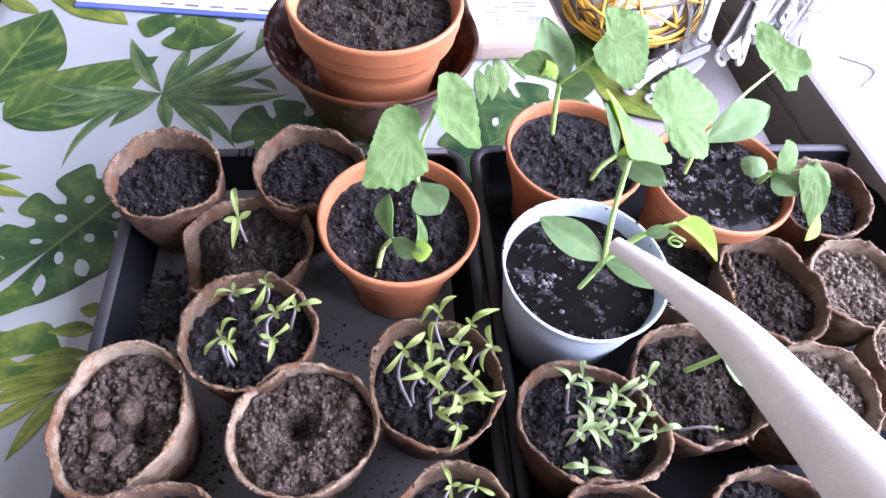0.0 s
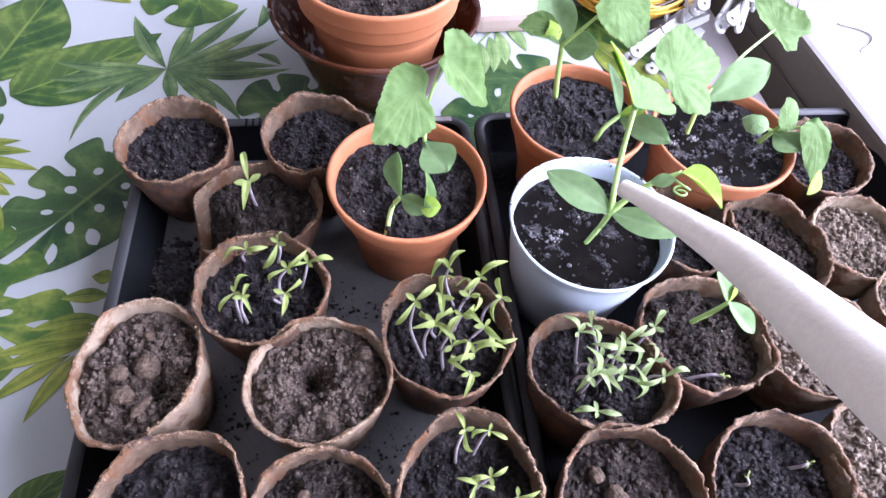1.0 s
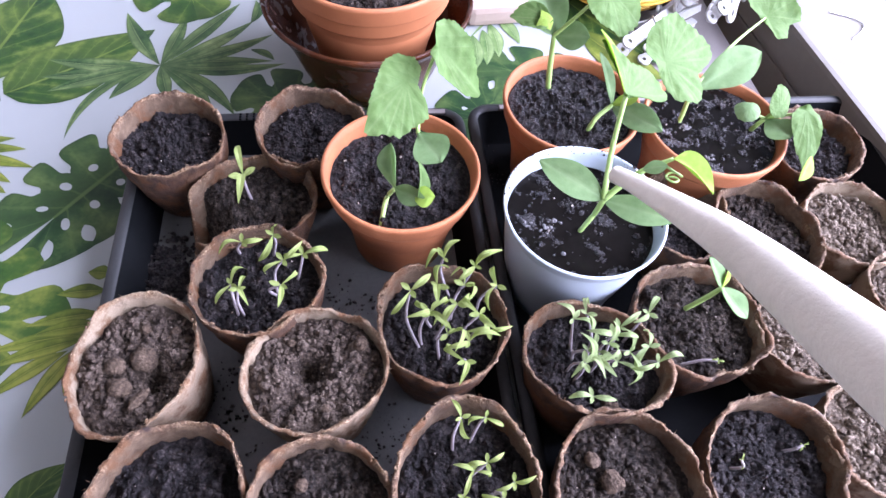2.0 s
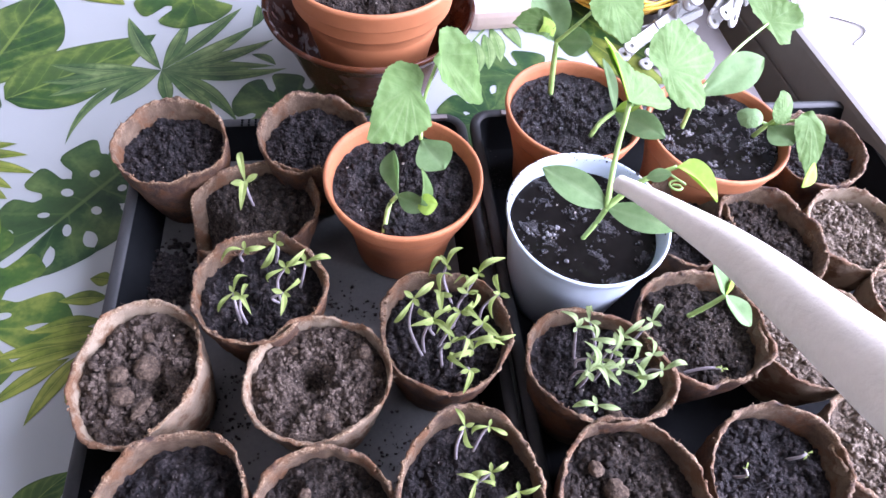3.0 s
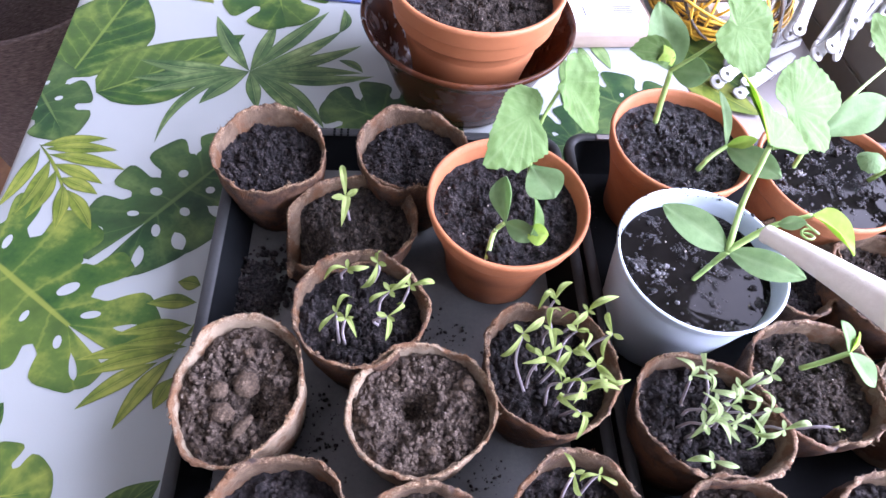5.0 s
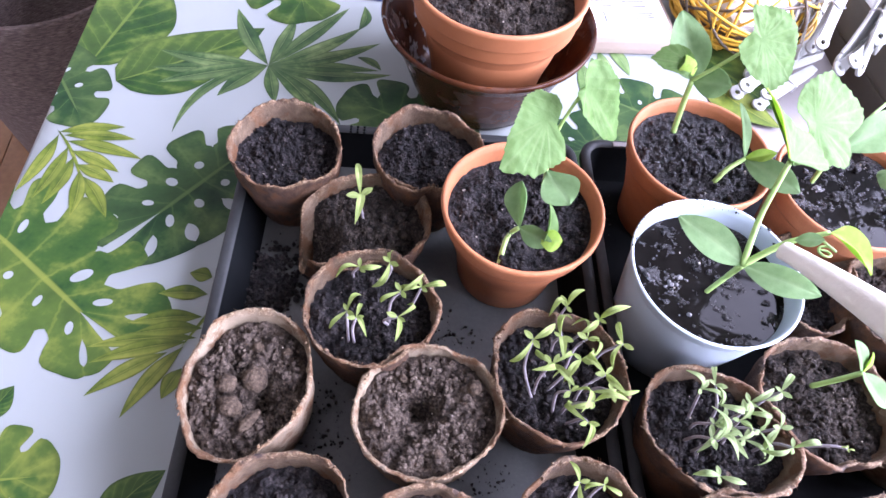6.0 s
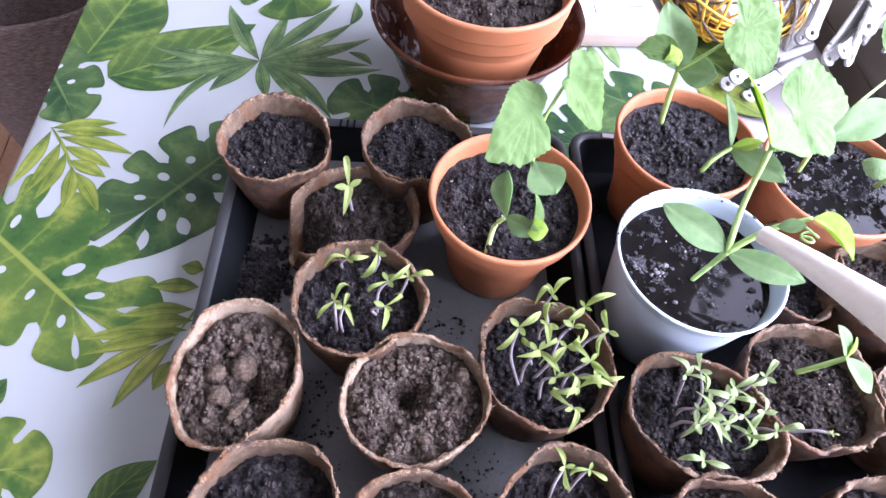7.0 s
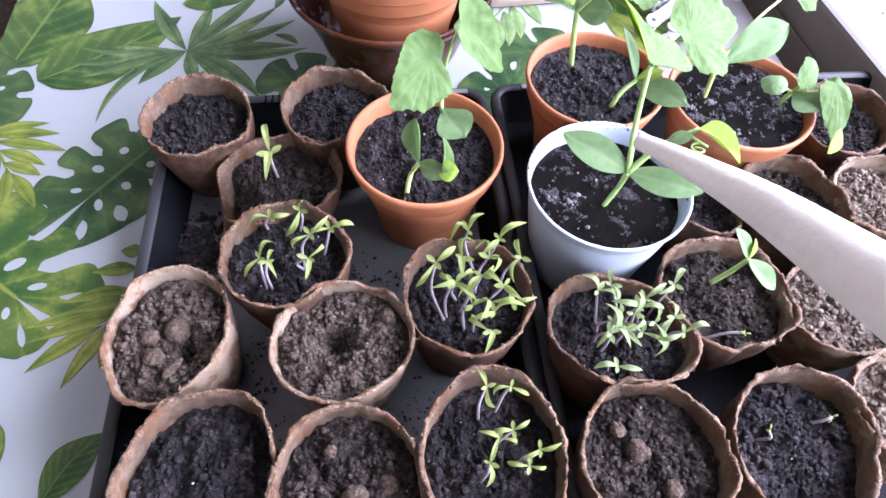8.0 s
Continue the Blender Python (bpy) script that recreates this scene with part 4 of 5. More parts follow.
def turned_pot(name, label, category, x, y, z, profile, material, soil, soil_z, wob=0.006, seed=1.0, group="", soil_rough=1.0, crumbs=160, grit=14, lip=(5, 13)):
    t = thing(name, label, category, (x, y, z), group)
    turned_parts(profile, lip, wob, seed, material, t, "pot_body", "rim")
    if soil is None:
        return t, None
    rr = min(profile[len(profile) // 2:], key=lambda p: abs(p[1] - soil_z))[0] - 0.0006

    def ground(px, py, q):
        w = Vector((px * 55 + seed * 5, py * 55, seed))
        h = 0.0045 * noise.noise(w) + 0.0036 * noise.noise(w * 2.1) + 0.0036 * abs(noise.noise(w * 3.6)) + 0.0030 * abs(noise.noise(w * 7.5)) + 0.0022 * noise.noise(w * 16) - 0.0015
        return soil_z + h * soil_rough * (1 - 0.6 * q ** 6) + 0.001 * q ** 8

    rings, sv = 54, [(0, 0, ground(0, 0, 0))]
    for i in range(1, rings + 1):
        for j in range(180):
            a = 2 * math.pi * j / 180
            px, py = rr * i / rings * math.cos(a), rr * i / rings * math.sin(a)
            sv.append((px, py, ground(px, py, i / rings)))
    sf = polar_faces(rings, 180)
    mesh_part("soil", mesh_of("soil", sv, sf), soil, t)
    rng = random.Random(int(seed * 100))

    def spot(g):
        a, k = g.uniform(0, 6.283), math.sqrt(g.random()) * 0.94
        px, py = rr * k * math.cos(a), rr * k * math.sin(a)
        return (px, py, ground(px, py, k) + 0.0003)

    cv, cf = lump_geometry(rng, 3 * crumbs, spot, (0.0004, 0.0032))
    tagged(mesh_part("crumb_soil", mesh_of("crumb_soil", cv, cf), soil, t), kind="stuff")
    cv, cf = lump_geometry(rng, grit, spot, (0.0005, 0.0013))
    tagged(mesh_part("pale_grit", mesh_of("pale_grit", cv, cf, False), STONE, t), kind="stuff")
    return t, ground


def clay_profile(r, h, band, k=1.0):
    """Foot, tapered body, thick rim band, rounded lip, then down the inside."""
    return [(r * 0.62, 0.0), (r * 0.645, 0.002), (r * 0.69, h * 0.25), (r * 0.78, h * 0.55), (r * 0.862, h - band - 0.0015), (r * 0.875, h - band - 0.0005), (r * 0.925, h - band + 0.001),
            (r * 0.945, h - band + 0.004), (r * 0.985, h - 0.006), (r, h - 0.0035), (r * 0.995, h - 0.001), (r * 0.975, h), (r * 0.945, h - 0.0012), (r * 0.925, h - 0.006),
            (r * 0.905, h - 0.013), (r * 0.885, h - 0.02), (r * 0.86, h - 0.03), (r * 0.78, h * 0.5), (r * 0.6, 0.01)]


TOP = TRAY_TOP
turned_pot("terracotta_pot", "orange terracotta pot with squash seedlings in dark soil", "plant pot", 0.0164, 0.4173, TOP, clay_profile(0.0605, 0.0935, 0.021), TERRACOTTA, SOIL_DARK, 0.078, 0.004, 1.3, "terracotta pots", crumbs=240)
turned_pot("terracotta_pot", "orange terracotta pot of freshly watered soil with squash seedlings", "plant pot", 0.1487, 0.5125, TOP, clay_profile(0.0590, 0.0935, 0.021), TERRACOTTA, SOIL_WET, 0.081, 0.004, 2.3, "terracotta pots", crumbs=240)
sill_pot, _ = turned_pot("terracotta_pot", "orange terracotta pot of glistening wet soil beside the sill", "plant pot", 0.2700, 0.5085, TOP, clay_profile(0.0605, 0.0935, 0.021), TERRACOTTA, SOIL_WET, 0.083, 0.004, 3.3, "terracotta pots", soil_rough=0.7, crumbs=160)
R = 0.0600
white_profile = [(R * 0.72, 0.0), (R * 0.74, 0.002), (R * 0.80, 0.03), (R * 0.88, 0.06), (R * 0.95, 0.090), (R * 0.985, 0.0985), (R * 1.0, 0.0998), (R, 0.1008), (R * 0.985, 0.1015), (R * 0.965, 0.1008),
                 (R * 0.945, 0.094), (R * 0.925, 0.086), (R * 0.91, 0.081), (R * 0.88, 0.07), (R * 0.75, 0.03), (R * 0.5, 0.004)]
white_pot, _ = turned_pot("white_pot", "pale bluish-white plastic pot with a cucumber seedling, muddy rim", "plant pot", 0.1537, 0.3931, TOP, white_profile, WHITE_PLASTIC, SOIL_WET, 0.084, 0.008, 4.1, soil_rough=0.55, crumbs=60, lip=(4, 10))


def puddle(pot, radius, z, seed, label, count, way):
    """Muddy water standing between the lumps of soil."""
    verts = [(0, 0, z)] + [(radius * k / 8 * math.cos(a * 0.1309), radius * k / 8 * math.sin(a * 0.1309), z + 0.00035 * noise.noise((k * 0.8 * math.cos(a * 0.1309), k * 0.8 * math.sin(a * 0.1309), seed))) for k in range(1, 9) for a in range(48)]
    f = polar_faces(8, 48)
    mesh_part("water", mesh_of("water", verts, f), WATER, pot, label)
    rng = random.Random(seed)
    bm = bmesh.new()
    rafts = [(rng.gauss(way, 0.6), rng.uniform(0.35, 0.8)) for _ in range(4)]
    for _ in range(count):
        a, k = rng.choice(rafts)
        x, y = radius * k * math.cos(a) + rng.gauss(0, 0.0022), radius * k * math.sin(a) + rng.gauss(0, 0.0016)
        bmesh.ops.create_uvsphere(bm, u_segments=10, v_segments=6, radius=rng.uniform(0.0005, 0.0017), matrix=Matrix.Translation((x, y, z)))
    tagged(part("foam", bm, FOAM, pot, smooth=True), kind="stuff")


puddle(sill_pot, 0.0535, 0.0838, 8, "water glistening on the soil", 55, 3.0)
puddle(white_pot, R * 0.91, 0.0851, 3, "muddy water standing on the soil", 34, 3.5)
rng = random.Random(5)


def rim_dirt(g):
    a = g.gauss(1.9, 0.9)
    if g.random() < 0.5:
        return (R * 0.955 * math.cos(a), R * 0.955 * math.sin(a), 0.097 + g.uniform(-0.004, 0.003))
    return (R * 0.985 * math.cos(a), R * 0.985 * math.sin(a), 0.1014)


cv, cf = lump_geometry(rng, 90, rim_dirt, (0.0004, 0.0014))
tagged(mesh_part("rim_dirt", mesh_of("rim_dirt", cv, cf, False), SOIL_DARK, white_pot), kind="stuff")

R = 0.1020
brown_profile = [(R * 0.60, 0.0), (R * 0.63, 0.003), (R * 0.70, 0.02), (R * 0.80, 0.05), (R * 0.89, 0.072), (R * 0.945, 0.080), (R * 0.99, 0.0855), (R, 0.089), (R * 0.985, 0.0915), (R * 0.955, 0.0895),
                 (R * 0.93, 0.084), (R * 0.86, 0.070), (R * 0.78, 0.05), (R * 0.68, 0.022), (R * 0.6, 0.010), (0.001, 0.009)]
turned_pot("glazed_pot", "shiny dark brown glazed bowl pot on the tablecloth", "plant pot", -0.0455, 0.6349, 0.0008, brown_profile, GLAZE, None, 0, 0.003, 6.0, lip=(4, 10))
stack = clay_profile(0.0785, 0.127, 0.034)
stack[8:8] = [(0.0748, 0.1085), (0.0752, 0.1092), (0.0766, 0.1094), (0.0769, 0.1102)]
turned_pot("terracotta_pot", "clean orange terracotta pot of dark soil inside the glazed bowl", "plant pot", -0.0405, 0.6225, 0.0102, stack, TERRACOTTA_NEW, SOIL_BROWN, 0.108, 0.003, 7.0, "terracotta pots", crumbs=260, lip=(5, 17))


# ---- plants ----
EYE_SIDE = Vector((0.0, -0.45, 0.9))


def oval(name, base, tip, half, material, parent, droop=0.0, up=EYE_SIDE, fold=0.15, cup=0.0, belly=0.52, label=""):
    """A simple leaf from base to tip with a sunk midrib; half is its half width."""
    b, d = Vector(base), Vector(tip) - Vector(base)
    n = (Vector(up) - d * (Vector(up).dot(d) / d.length_squared)).normalized()
    s = d.normalized().cross(n)
    rows, cols, verts, vein = 18, 9, [], []
    for i in range(rows):
        u = i / (rows - 1)
        k = math.sin(math.pi * min(1.0, max(0.0, u ** (math.log(0.5) / math.log(belly))))) ** 0.72 if 0 < u < 1 else 0.0
        k = max(k, 0.05)
        mid = b + d * u - n * (droop * d.length * (u - 0.5) ** 2 * 1.0 - droop * d.length * 0.25)
        for j in range(cols):
            v = -1 + 2 * j / (cols - 1)
            w = half * k * v
            verts.append(mid + s * w + n * (fold * abs(w) - cup * w * w / half + 0.04 * half * math.sin(9 * u + 4 * v)))
            vein.append(1.0 if j == cols // 2 else 0.0)
    m = len(verts)
    f = grid_faces(rows, cols, False)
    verts += [v - n * 0.0005 for v in verts]
    f = f + [tuple(m + i for i in reversed(q)) for q in f]
    o = Vector(parent.location)
    return mesh_part(name, mesh_of(name, [v - o for v in verts], f, True, {"vein": vein + vein}), material, parent, label)


def lobed(joint, tip, lobes, material, parent, up=EYE_SIDE, droop=0.12, seed=1, teeth=0.05, label=""):
    """A broad toothed leaf; lobes gives its outline as (degrees from the tip, millimetres from the joint), going round."""
    j0, d = Vector(joint), Vector(tip) - Vector(joint)
    n = (Vector(up) - d * (Vector(up).dot(d) / d.length_squared)).normalized()
    u, s, ln = d.normalized(), d.normalized().cross(n), max(d.length, 0.012)
    seg, rings = 180, 22
    far = sorted(lobes)
    far = [(far[-1][0] - 360, far[-1][1])] + far + [(far[0][0] + 360, far[0][1])]

    def edge(deg):
        """Where a ray from the joint meets the straight side between two lobes."""
        for (a0, r0), (a1, r1) in zip(far, far[1:]):
            if a0 <= deg <= a1:
                g, h = radians(a1 - a0), radians(deg - a0)
                chord = r0 * r1 * math.sin(g) / max(1e-6, r0 * math.sin(h) + r1 * math.sin(g - h)) if g < 2.6 else 0
                return max(chord, 0.25 * min(r0, r1)) * 0.001
        return far[1][1] * 0.001

    long = max(r for _, r in lobes) * 0.001
    ribs = [radians(a) for a, r in lobes if r > 0.62 * 1000 * long]
    soft = [sum(edge((-180 + 2 * (i + k)) if -180 <= -180 + 2 * (i + k) <= 180 else (-180 + 2 * (i + k)) % 360 - (360 if (-180 + 2 * (i + k)) % 360 > 180 else 0)) for k in (-1, 0, 1)) / 3 for i in range(seg)]
    j0 = j0 + n * 0.0016
    verts, vein = [j0], [0.0]
    for r in range(1, rings + 1):
        q = r / rings
        for i in range(seg):
            a = -math.pi + 2 * math.pi * i / seg
            saw = (i * 0.2 + 0.4 * noise.noise((i * 0.05, seed, 0))) % 1.0
            rad = soft[i] * (1 + teeth * (0.6 - saw) * q ** 6 + 0.02 * noise.noise((math.cos(a) * 6, math.sin(a) * 6, seed)))
            p, w = rad * q * math.cos(a), rad * q * math.sin(a)
            near = min(abs(a - k) for k in ribs) * q
            lift = 0.035 * long * math.sin(3 * a + seed) * q * q - droop * (p * p + w * w) / long + 0.10 * long * min(near, 0.25) * q
            lift += 0.05 * long * noise.noise((p / long * 2.5, w / long * 2.5, seed)) * q + 0.018 * long * noise.noise((p / long * 9, w / long * 9, seed)) * q
            verts.append(j0 + u * p + s * w + n * lift)
            k = min(ribs, key=lambda x: abs(a - x))
            along, perp = rad * q * math.cos(a - k), rad * q * abs(math.sin(a - k))
            twig = max(0.0, math.cos(6.2832 * (along - 1.1 * perp) / long * 5.0)) ** 14 * 0.5 * min(1.0, q * 2)
            vein.append(max(twig, max(0.0, 1 - near / 0.035) * min(1.0, q * 2.5)))
    m = len(verts)
    f = polar_faces(rings, seg)
    verts += [v - n * 0.0005 for v in verts]
    f = f + [tuple(m + i for i in reversed(q)) for q in f]
    o = Vector(parent.location)
    return mesh_part("leaf", mesh_of("leaf", [v - o for v in verts], f, True, {"vein": vein + vein}), material, parent, label)


def rounded_lobes(front, side, back):
    """Lobes of a small plain leaf that is rounded all about."""
    return [(a, 1 / math.sqrt((math.cos(radians(a)) / (front if abs(a) < 90 else back)) ** 2 + (math.sin(radians(a)) / side) ** 2)) for a in range(-165, 180, 30)]


def stem(points, radii, material, parent, name="stem"):
    v, f = tube(points, radii, 10)
    o = Vector(parent.location)
    return mesh_part(name, mesh_of(name, [p - o for p in v], f), material, parent)


def plants():
    # in the terracotta pot beside the split tray
    base = (0.030, 0.452, 0.080)
    p = thing("squash_seedling", "squash seedling with two broad pale green leaves", "plant", base, "squash seedlings")
    node = (0.026, 0.436, 0.118)
    ja, jb = (0.0150, 0.4420, 0.158), (0.0345, 0.4560, 0.180)
    stem([base, (0.029, 0.446, 0.098), node], [0.0022, 0.002, 0.0018], STEM, p)
    stem([node, (0.022, 0.443, 0.140), ja], [0.0015, 0.0012, 0.001], STEM, p, "petiole")
    stem([node, (0.026, 0.448, 0.146), jb], [0.0015, 0.0013, 0.0011], STEM, p, "petiole")
    lobed(ja, (0.0170, 0.4054, 0.1425), ((-169, 19.5), (-142, 15.5), (-95, 9), (-55, 18), (-41, 29), (-16, 32), (0, 40), (14, 40.5), (30, 48), (51, 31), (90, 21), (126, 21), (157, 22)), LEAF, p, (0.35, -0.35, 0.87), 0.10, 3)
    lobed(jb, (0.0731, 0.4560, 0.1390), ((-162, 6.5), (-139, 16), (-117, 19), (-93, 21), (-57, 24), (-27, 32), (0, 54), (7, 48), (14, 38), (24, 26), (50, 17), (110, 7)), LEAF, p, (0.62, -0.65, 0.42), 0.08, 5)
    oval("seed_leaf", node, (0.0460, 0.4110, 0.116), 0.0145, LEAF_DEEP, p, 0.1, belly=0.62)
    base = (0.008, 0.371, 0.084)
    p = thing("squash_seedling", "young squash seedling with folded leaves", "plant", base, "squash seedlings")
    node = (0.0154, 0.3881, 0.108)
    stem([base, (0.0093, 0.387, 0.095), node], [0.0019, 0.0018, 0.0016], STEM, p)
    oval("seed_leaf", node, (0.0092, 0.4105, 0.13), 0.0095, LEAF_DEEP, p, 0.15, (-0.7, -0.5, 0.6), 0.5, belly=0.6)
    oval("seed_leaf", node, (0.0389, 0.3773, 0.112), 0.0075, LEAF_DEEP, p, 0.2, (0.1, -0.8, 0.6), 0.4)
    oval("new_leaf", (0.0331, 0.379, 0.11), (0.0308, 0.3988, 0.128), 0.0060, LEAF, p, 0.3, (0.8, -0.5, 0.3), 0.7, belly=0.3)
    oval("new_leaf", (0.0289, 0.3809, 0.11), (0.0448, 0.3802, 0.114), 0.0075, LEAF_NEW, p, 0.4, (0.2, -0.6, 0.8), 0.6, belly=0.6)

    # in the white pot
    base = (0.1530, 0.3830, 0.089)
    p = thing("cucumber_seedling", "cucumber seedling with long seed leaves and a tall stem", "plant", base)
    node = (0.1602, 0.3848, 0.128)
    top = (0.1564, 0.4157, 0.1935)
    stem([base, (0.1596, 0.3875, 0.108), node], [0.0017, 0.0019, 0.0023], STEM, p)
    stem([node, (0.1581, 0.4033, 0.156), top], [0.0022, 0.0018, 0.0016], STEM, p)
    oval("seed_leaf", node, (0.1132, 0.4026, 0.14), 0.0115, LEAF_DEEP, p, 0.18, (0.05, -0.5, 0.85), 0.18, belly=0.5)
    oval("seed_leaf", node, (0.2113, 0.3756, 0.126), 0.0095, LEAF_DEEP, p, 0.16, (0.0, -0.75, 0.65), 0.18, belly=0.48)
    bend = (0.1954, 0.3948, 0.165)
    stem([node, (0.1763, 0.3915, 0.15), bend], [0.0022, 0.002, 0.0014], STEM, p, "petiole")
    oval("new_leaf", bend, (0.2216, 0.3754, 0.158), 0.0105, LEAF_NEW, p, 0.2, (0.75, -0.35, 0.6), 0.7, belly=0.3)
    stem([(0.1890, 0.3920, 0.162)] + [(0.1985 + 0.0045 * math.cos(k * 0.9), 0.3890 + 0.0030 * math.sin(k * 0.9), 0.156 - 0.0006 * k) for k in range(10)], [0.0008] * 11, STEM, p, "tendril")
    oval("new_leaf", (0.1771, 0.3887, 0.158), (0.1911, 0.3882, 0.165), 0.0045, LEAF_DEEP, p, 0.2, belly=0.5)
    lobed(top, (0.1902, 0.4305, 0.1845), ((-100, 40), (-91, 38), (-81, 32), (-63, 26), (-31, 37), (-2, 38), (6, 32), (14, 14), (120, 3)), LEAF, p, (0.35, -0.25, 0.9), 0.15, 13)
    oval("new_leaf", top, (0.1393, 0.4600, 0.2068), 0.0100, LEAF_NEW, p, 0.1, (0.75, -0.45, 0.45), 0.35, belly=0.42)

    # in the far terracotta pot
    base = (0.1308, 0.5374, 0.083)
    p = thing("squash_seedling", "upright squash seedling with a broad raised leaf", "plant", base, "squash seedlings")
    node = (0.1244, 0.5432, 0.137)
    jb = (0.1550, 0.5450, 0.182)
    stem([base, (0.1268, 0.5396, 0.112), node], [0.0024, 0.0023, 0.0021], STEM, p)
    stem([node, (0.1386, 0.5412, 0.16), jb], [0.0017, 0.0014, 0.0012], STEM, p, "petiole")
    oval("seed_leaf", node, (0.1037, 0.5821, 0.168), 0.0165, LEAF_DEEP, p, 0.12, (0.1, -0.55, 0.8), 0.2, belly=0.42)
    lobed((0.1150, 0.5300, 0.158), (0.0855, 0.5323, 0.1593), ((-78, 8), (-36, 13), (-19, 20), (0, 30), (25, 26), (48, 20), (60, 13), (150, 4)), LEAF, p, (0.0, -0.5, 0.85), 0.2, 17)
    lobed((0.1134, 0.5290, 0.160), (0.1053, 0.5220, 0.158), ((-150, 6), (-90, 8), (-40, 6), (0, 10), (50, 6), (95, 9), (150, 5)), LEAF_NEW, p, (0.3, -0.6, 0.7), 0.5, 18)
    oval("seed_leaf", node, (0.1514, 0.536, 0.145), 0.0115, LEAF_DEEP, p, 0.25, (0.0, -0.7, 0.7), 0.1, belly=0.55)
    lobed(jb, (0.1709, 0.5171, 0.1628), ((-153, 28), (-122, 31), (-99, 30), (-69, 27), (-28, 36), (0, 37.5), (27, 28), (59, 23), (86, 19), (141, 9), (177, 25)), LEAF, p, (0.15, -0.5, 0.85), 0.10, 19)
    base = (0.1636, 0.492, 0.084)
    p = thing("squash_seedling", "small squash seedling leaning over the pot edge", "plant", base, "squash seedlings")
    node = (0.18, 0.5054, 0.105)
    stem([base, (0.1689, 0.4968, 0.098), node], [0.0021, 0.002, 0.0018], STEM, p)
    oval("seed_leaf", node, (0.1615, 0.5281, 0.138), 0.0065, LEAF_DEEP, p, 0.15, (0.7, -0.5, 0.5), 0.3)
    oval("seed_leaf", node, (0.216, 0.4748, 0.112), 0.0115, LEAF_DEEP, p, 0.15, (0.1, -0.6, 0.8), 0.15)
    oval("new_leaf", node, (0.1982, 0.5053, 0.118), 0.0055, LEAF_NEW, p, 0.15, (0.2, -0.6, 0.8), 0.4)

    # in the terracotta pot beside the sill
    base = (0.243, 0.512, 0.085)
    p = thing("squash_seedling", "squash seedling with large scalloped leaves", "plant", base, "squash seedlings")
    node = (0.243, 0.520, 0.118)
    jb, ju = (0.2036, 0.4999, 0.1565), (0.3120, 0.6050, 0.137)
    stem([base, (0.243, 0.515, 0.10), node], [0.0019, 0.0019, 0.0018], STEM, p)
    stem([node, (0.225, 0.515, 0.140), jb], [0.0017, 0.0014, 0.0012], STEM, p, "petiole")
    stem([node, (0.271, 0.5549, 0.138), ju], [0.0016, 0.0013, 0.0009], STEM, p, "petiole")
    lobed(jb, (0.2433, 0.5203, 0.1559), ((-147, 18), (-104, 27), (-85, 32), (-68, 38), (-59, 42), (-42, 38), (-24, 41), (-8, 46), (5, 45), (25, 31), (48, 40), (58, 41), (88, 30), (105, 20), (155, 9)), LEAF, p, (0.26, -0.48, 0.83), 0.08, 23)
    oval("seed_leaf", node, (0.2958, 0.5513, 0.14), 0.0155, LEAF_DEEP, p, 0.12, (0.1, -0.55, 0.85), 0.1, belly=0.62)
    oval("new_leaf", node, (0.2777, 0.5499, 0.122), 0.006, LEAF_NEW, p, 0.12, belly=0.5)
    lobed(ju, (0.3437, 0.6063, 0.1378), ((-158, 17), (-137, 27), (-112, 46), (-101, 42), (-88, 33), (-63, 24), (-37, 29), (0, 32), (15, 21), (43, 26), (67, 22), (78, 13), (123, 6)), LEAF, p, (0.0, -0.5, 0.86), 0.10, 29)
    base = (0.3046, 0.5143, 0.086)
    p = thing("squash_seedling", "small squash seedling with rounded curled leaves", "plant", base, "squash seedlings")
    node = (0.3114, 0.5156, 0.102)
    stem([base, (0.3062, 0.5127, 0.096), node], [0.0021, 0.002, 0.0018], STEM, p)
    lobed((0.2874, 0.5067, 0.118), (0.2879, 0.5201, 0.118), rounded_lobes(13, 10, 12), LEAF_DEEP, p, (-0.2, -0.6, 0.75), 0.5, 31, 0.0)
    stem([node, (0.2968, 0.508, 0.112), (0.2874, 0.5067, 0.118)], [0.0014, 0.0012, 0.001], STEM, p, "petiole")
    mid = (0.313, 0.5112, 0.118)
    stem([node, mid], [0.0014, 0.0012], STEM, p, "petiole")
    lobed(mid, (0.3187, 0.5303, 0.132), rounded_lobes(24, 9, 8), LEAF, p, (0.2, -0.6, 0.75), 0.3, 33)
    oval("seed_leaf", node, (0.3235, 0.4889, 0.108), 0.0125, LEAF_DEEP, p, 0.25, (0.0, -0.6, 0.8), 0.05, belly=0.62)
    end = (0.3348, 0.5104, 0.118)
    stem([node, (0.3223, 0.5112, 0.112), end], [0.0013, 0.0012, 0.001], STEM, p, "petiole")
    lobed(end, (0.3393, 0.4646, 0.106), ((-150, 6), (-80, 12), (-35, 20), (-12, 36), (0, 46), (14, 34), (35, 22), (75, 13), (150, 6)), LEAF, p, (0.1, -0.75, 0.6), 0.3, 35)
    oval("new_leaf", (0.3383, 0.4726, 0.107), (0.3254, 0.4494, 0.102), 0.006, LEAF_NEW, p, 0.1, (0.1, -0.8, 0.5), 0.4)

    # in the torn peat pot
    base = (0.2370, 0.3430, 0.066)
    p = thing("squash_seedling", "small squash seedling with two upright leaves", "plant", base, "squash seedlings")
    node = (0.2453, 0.3391, 0.106)
    stem([base, (0.2427, 0.3415, 0.086), node], [0.0019, 0.0018, 0.0016], STEM, p)
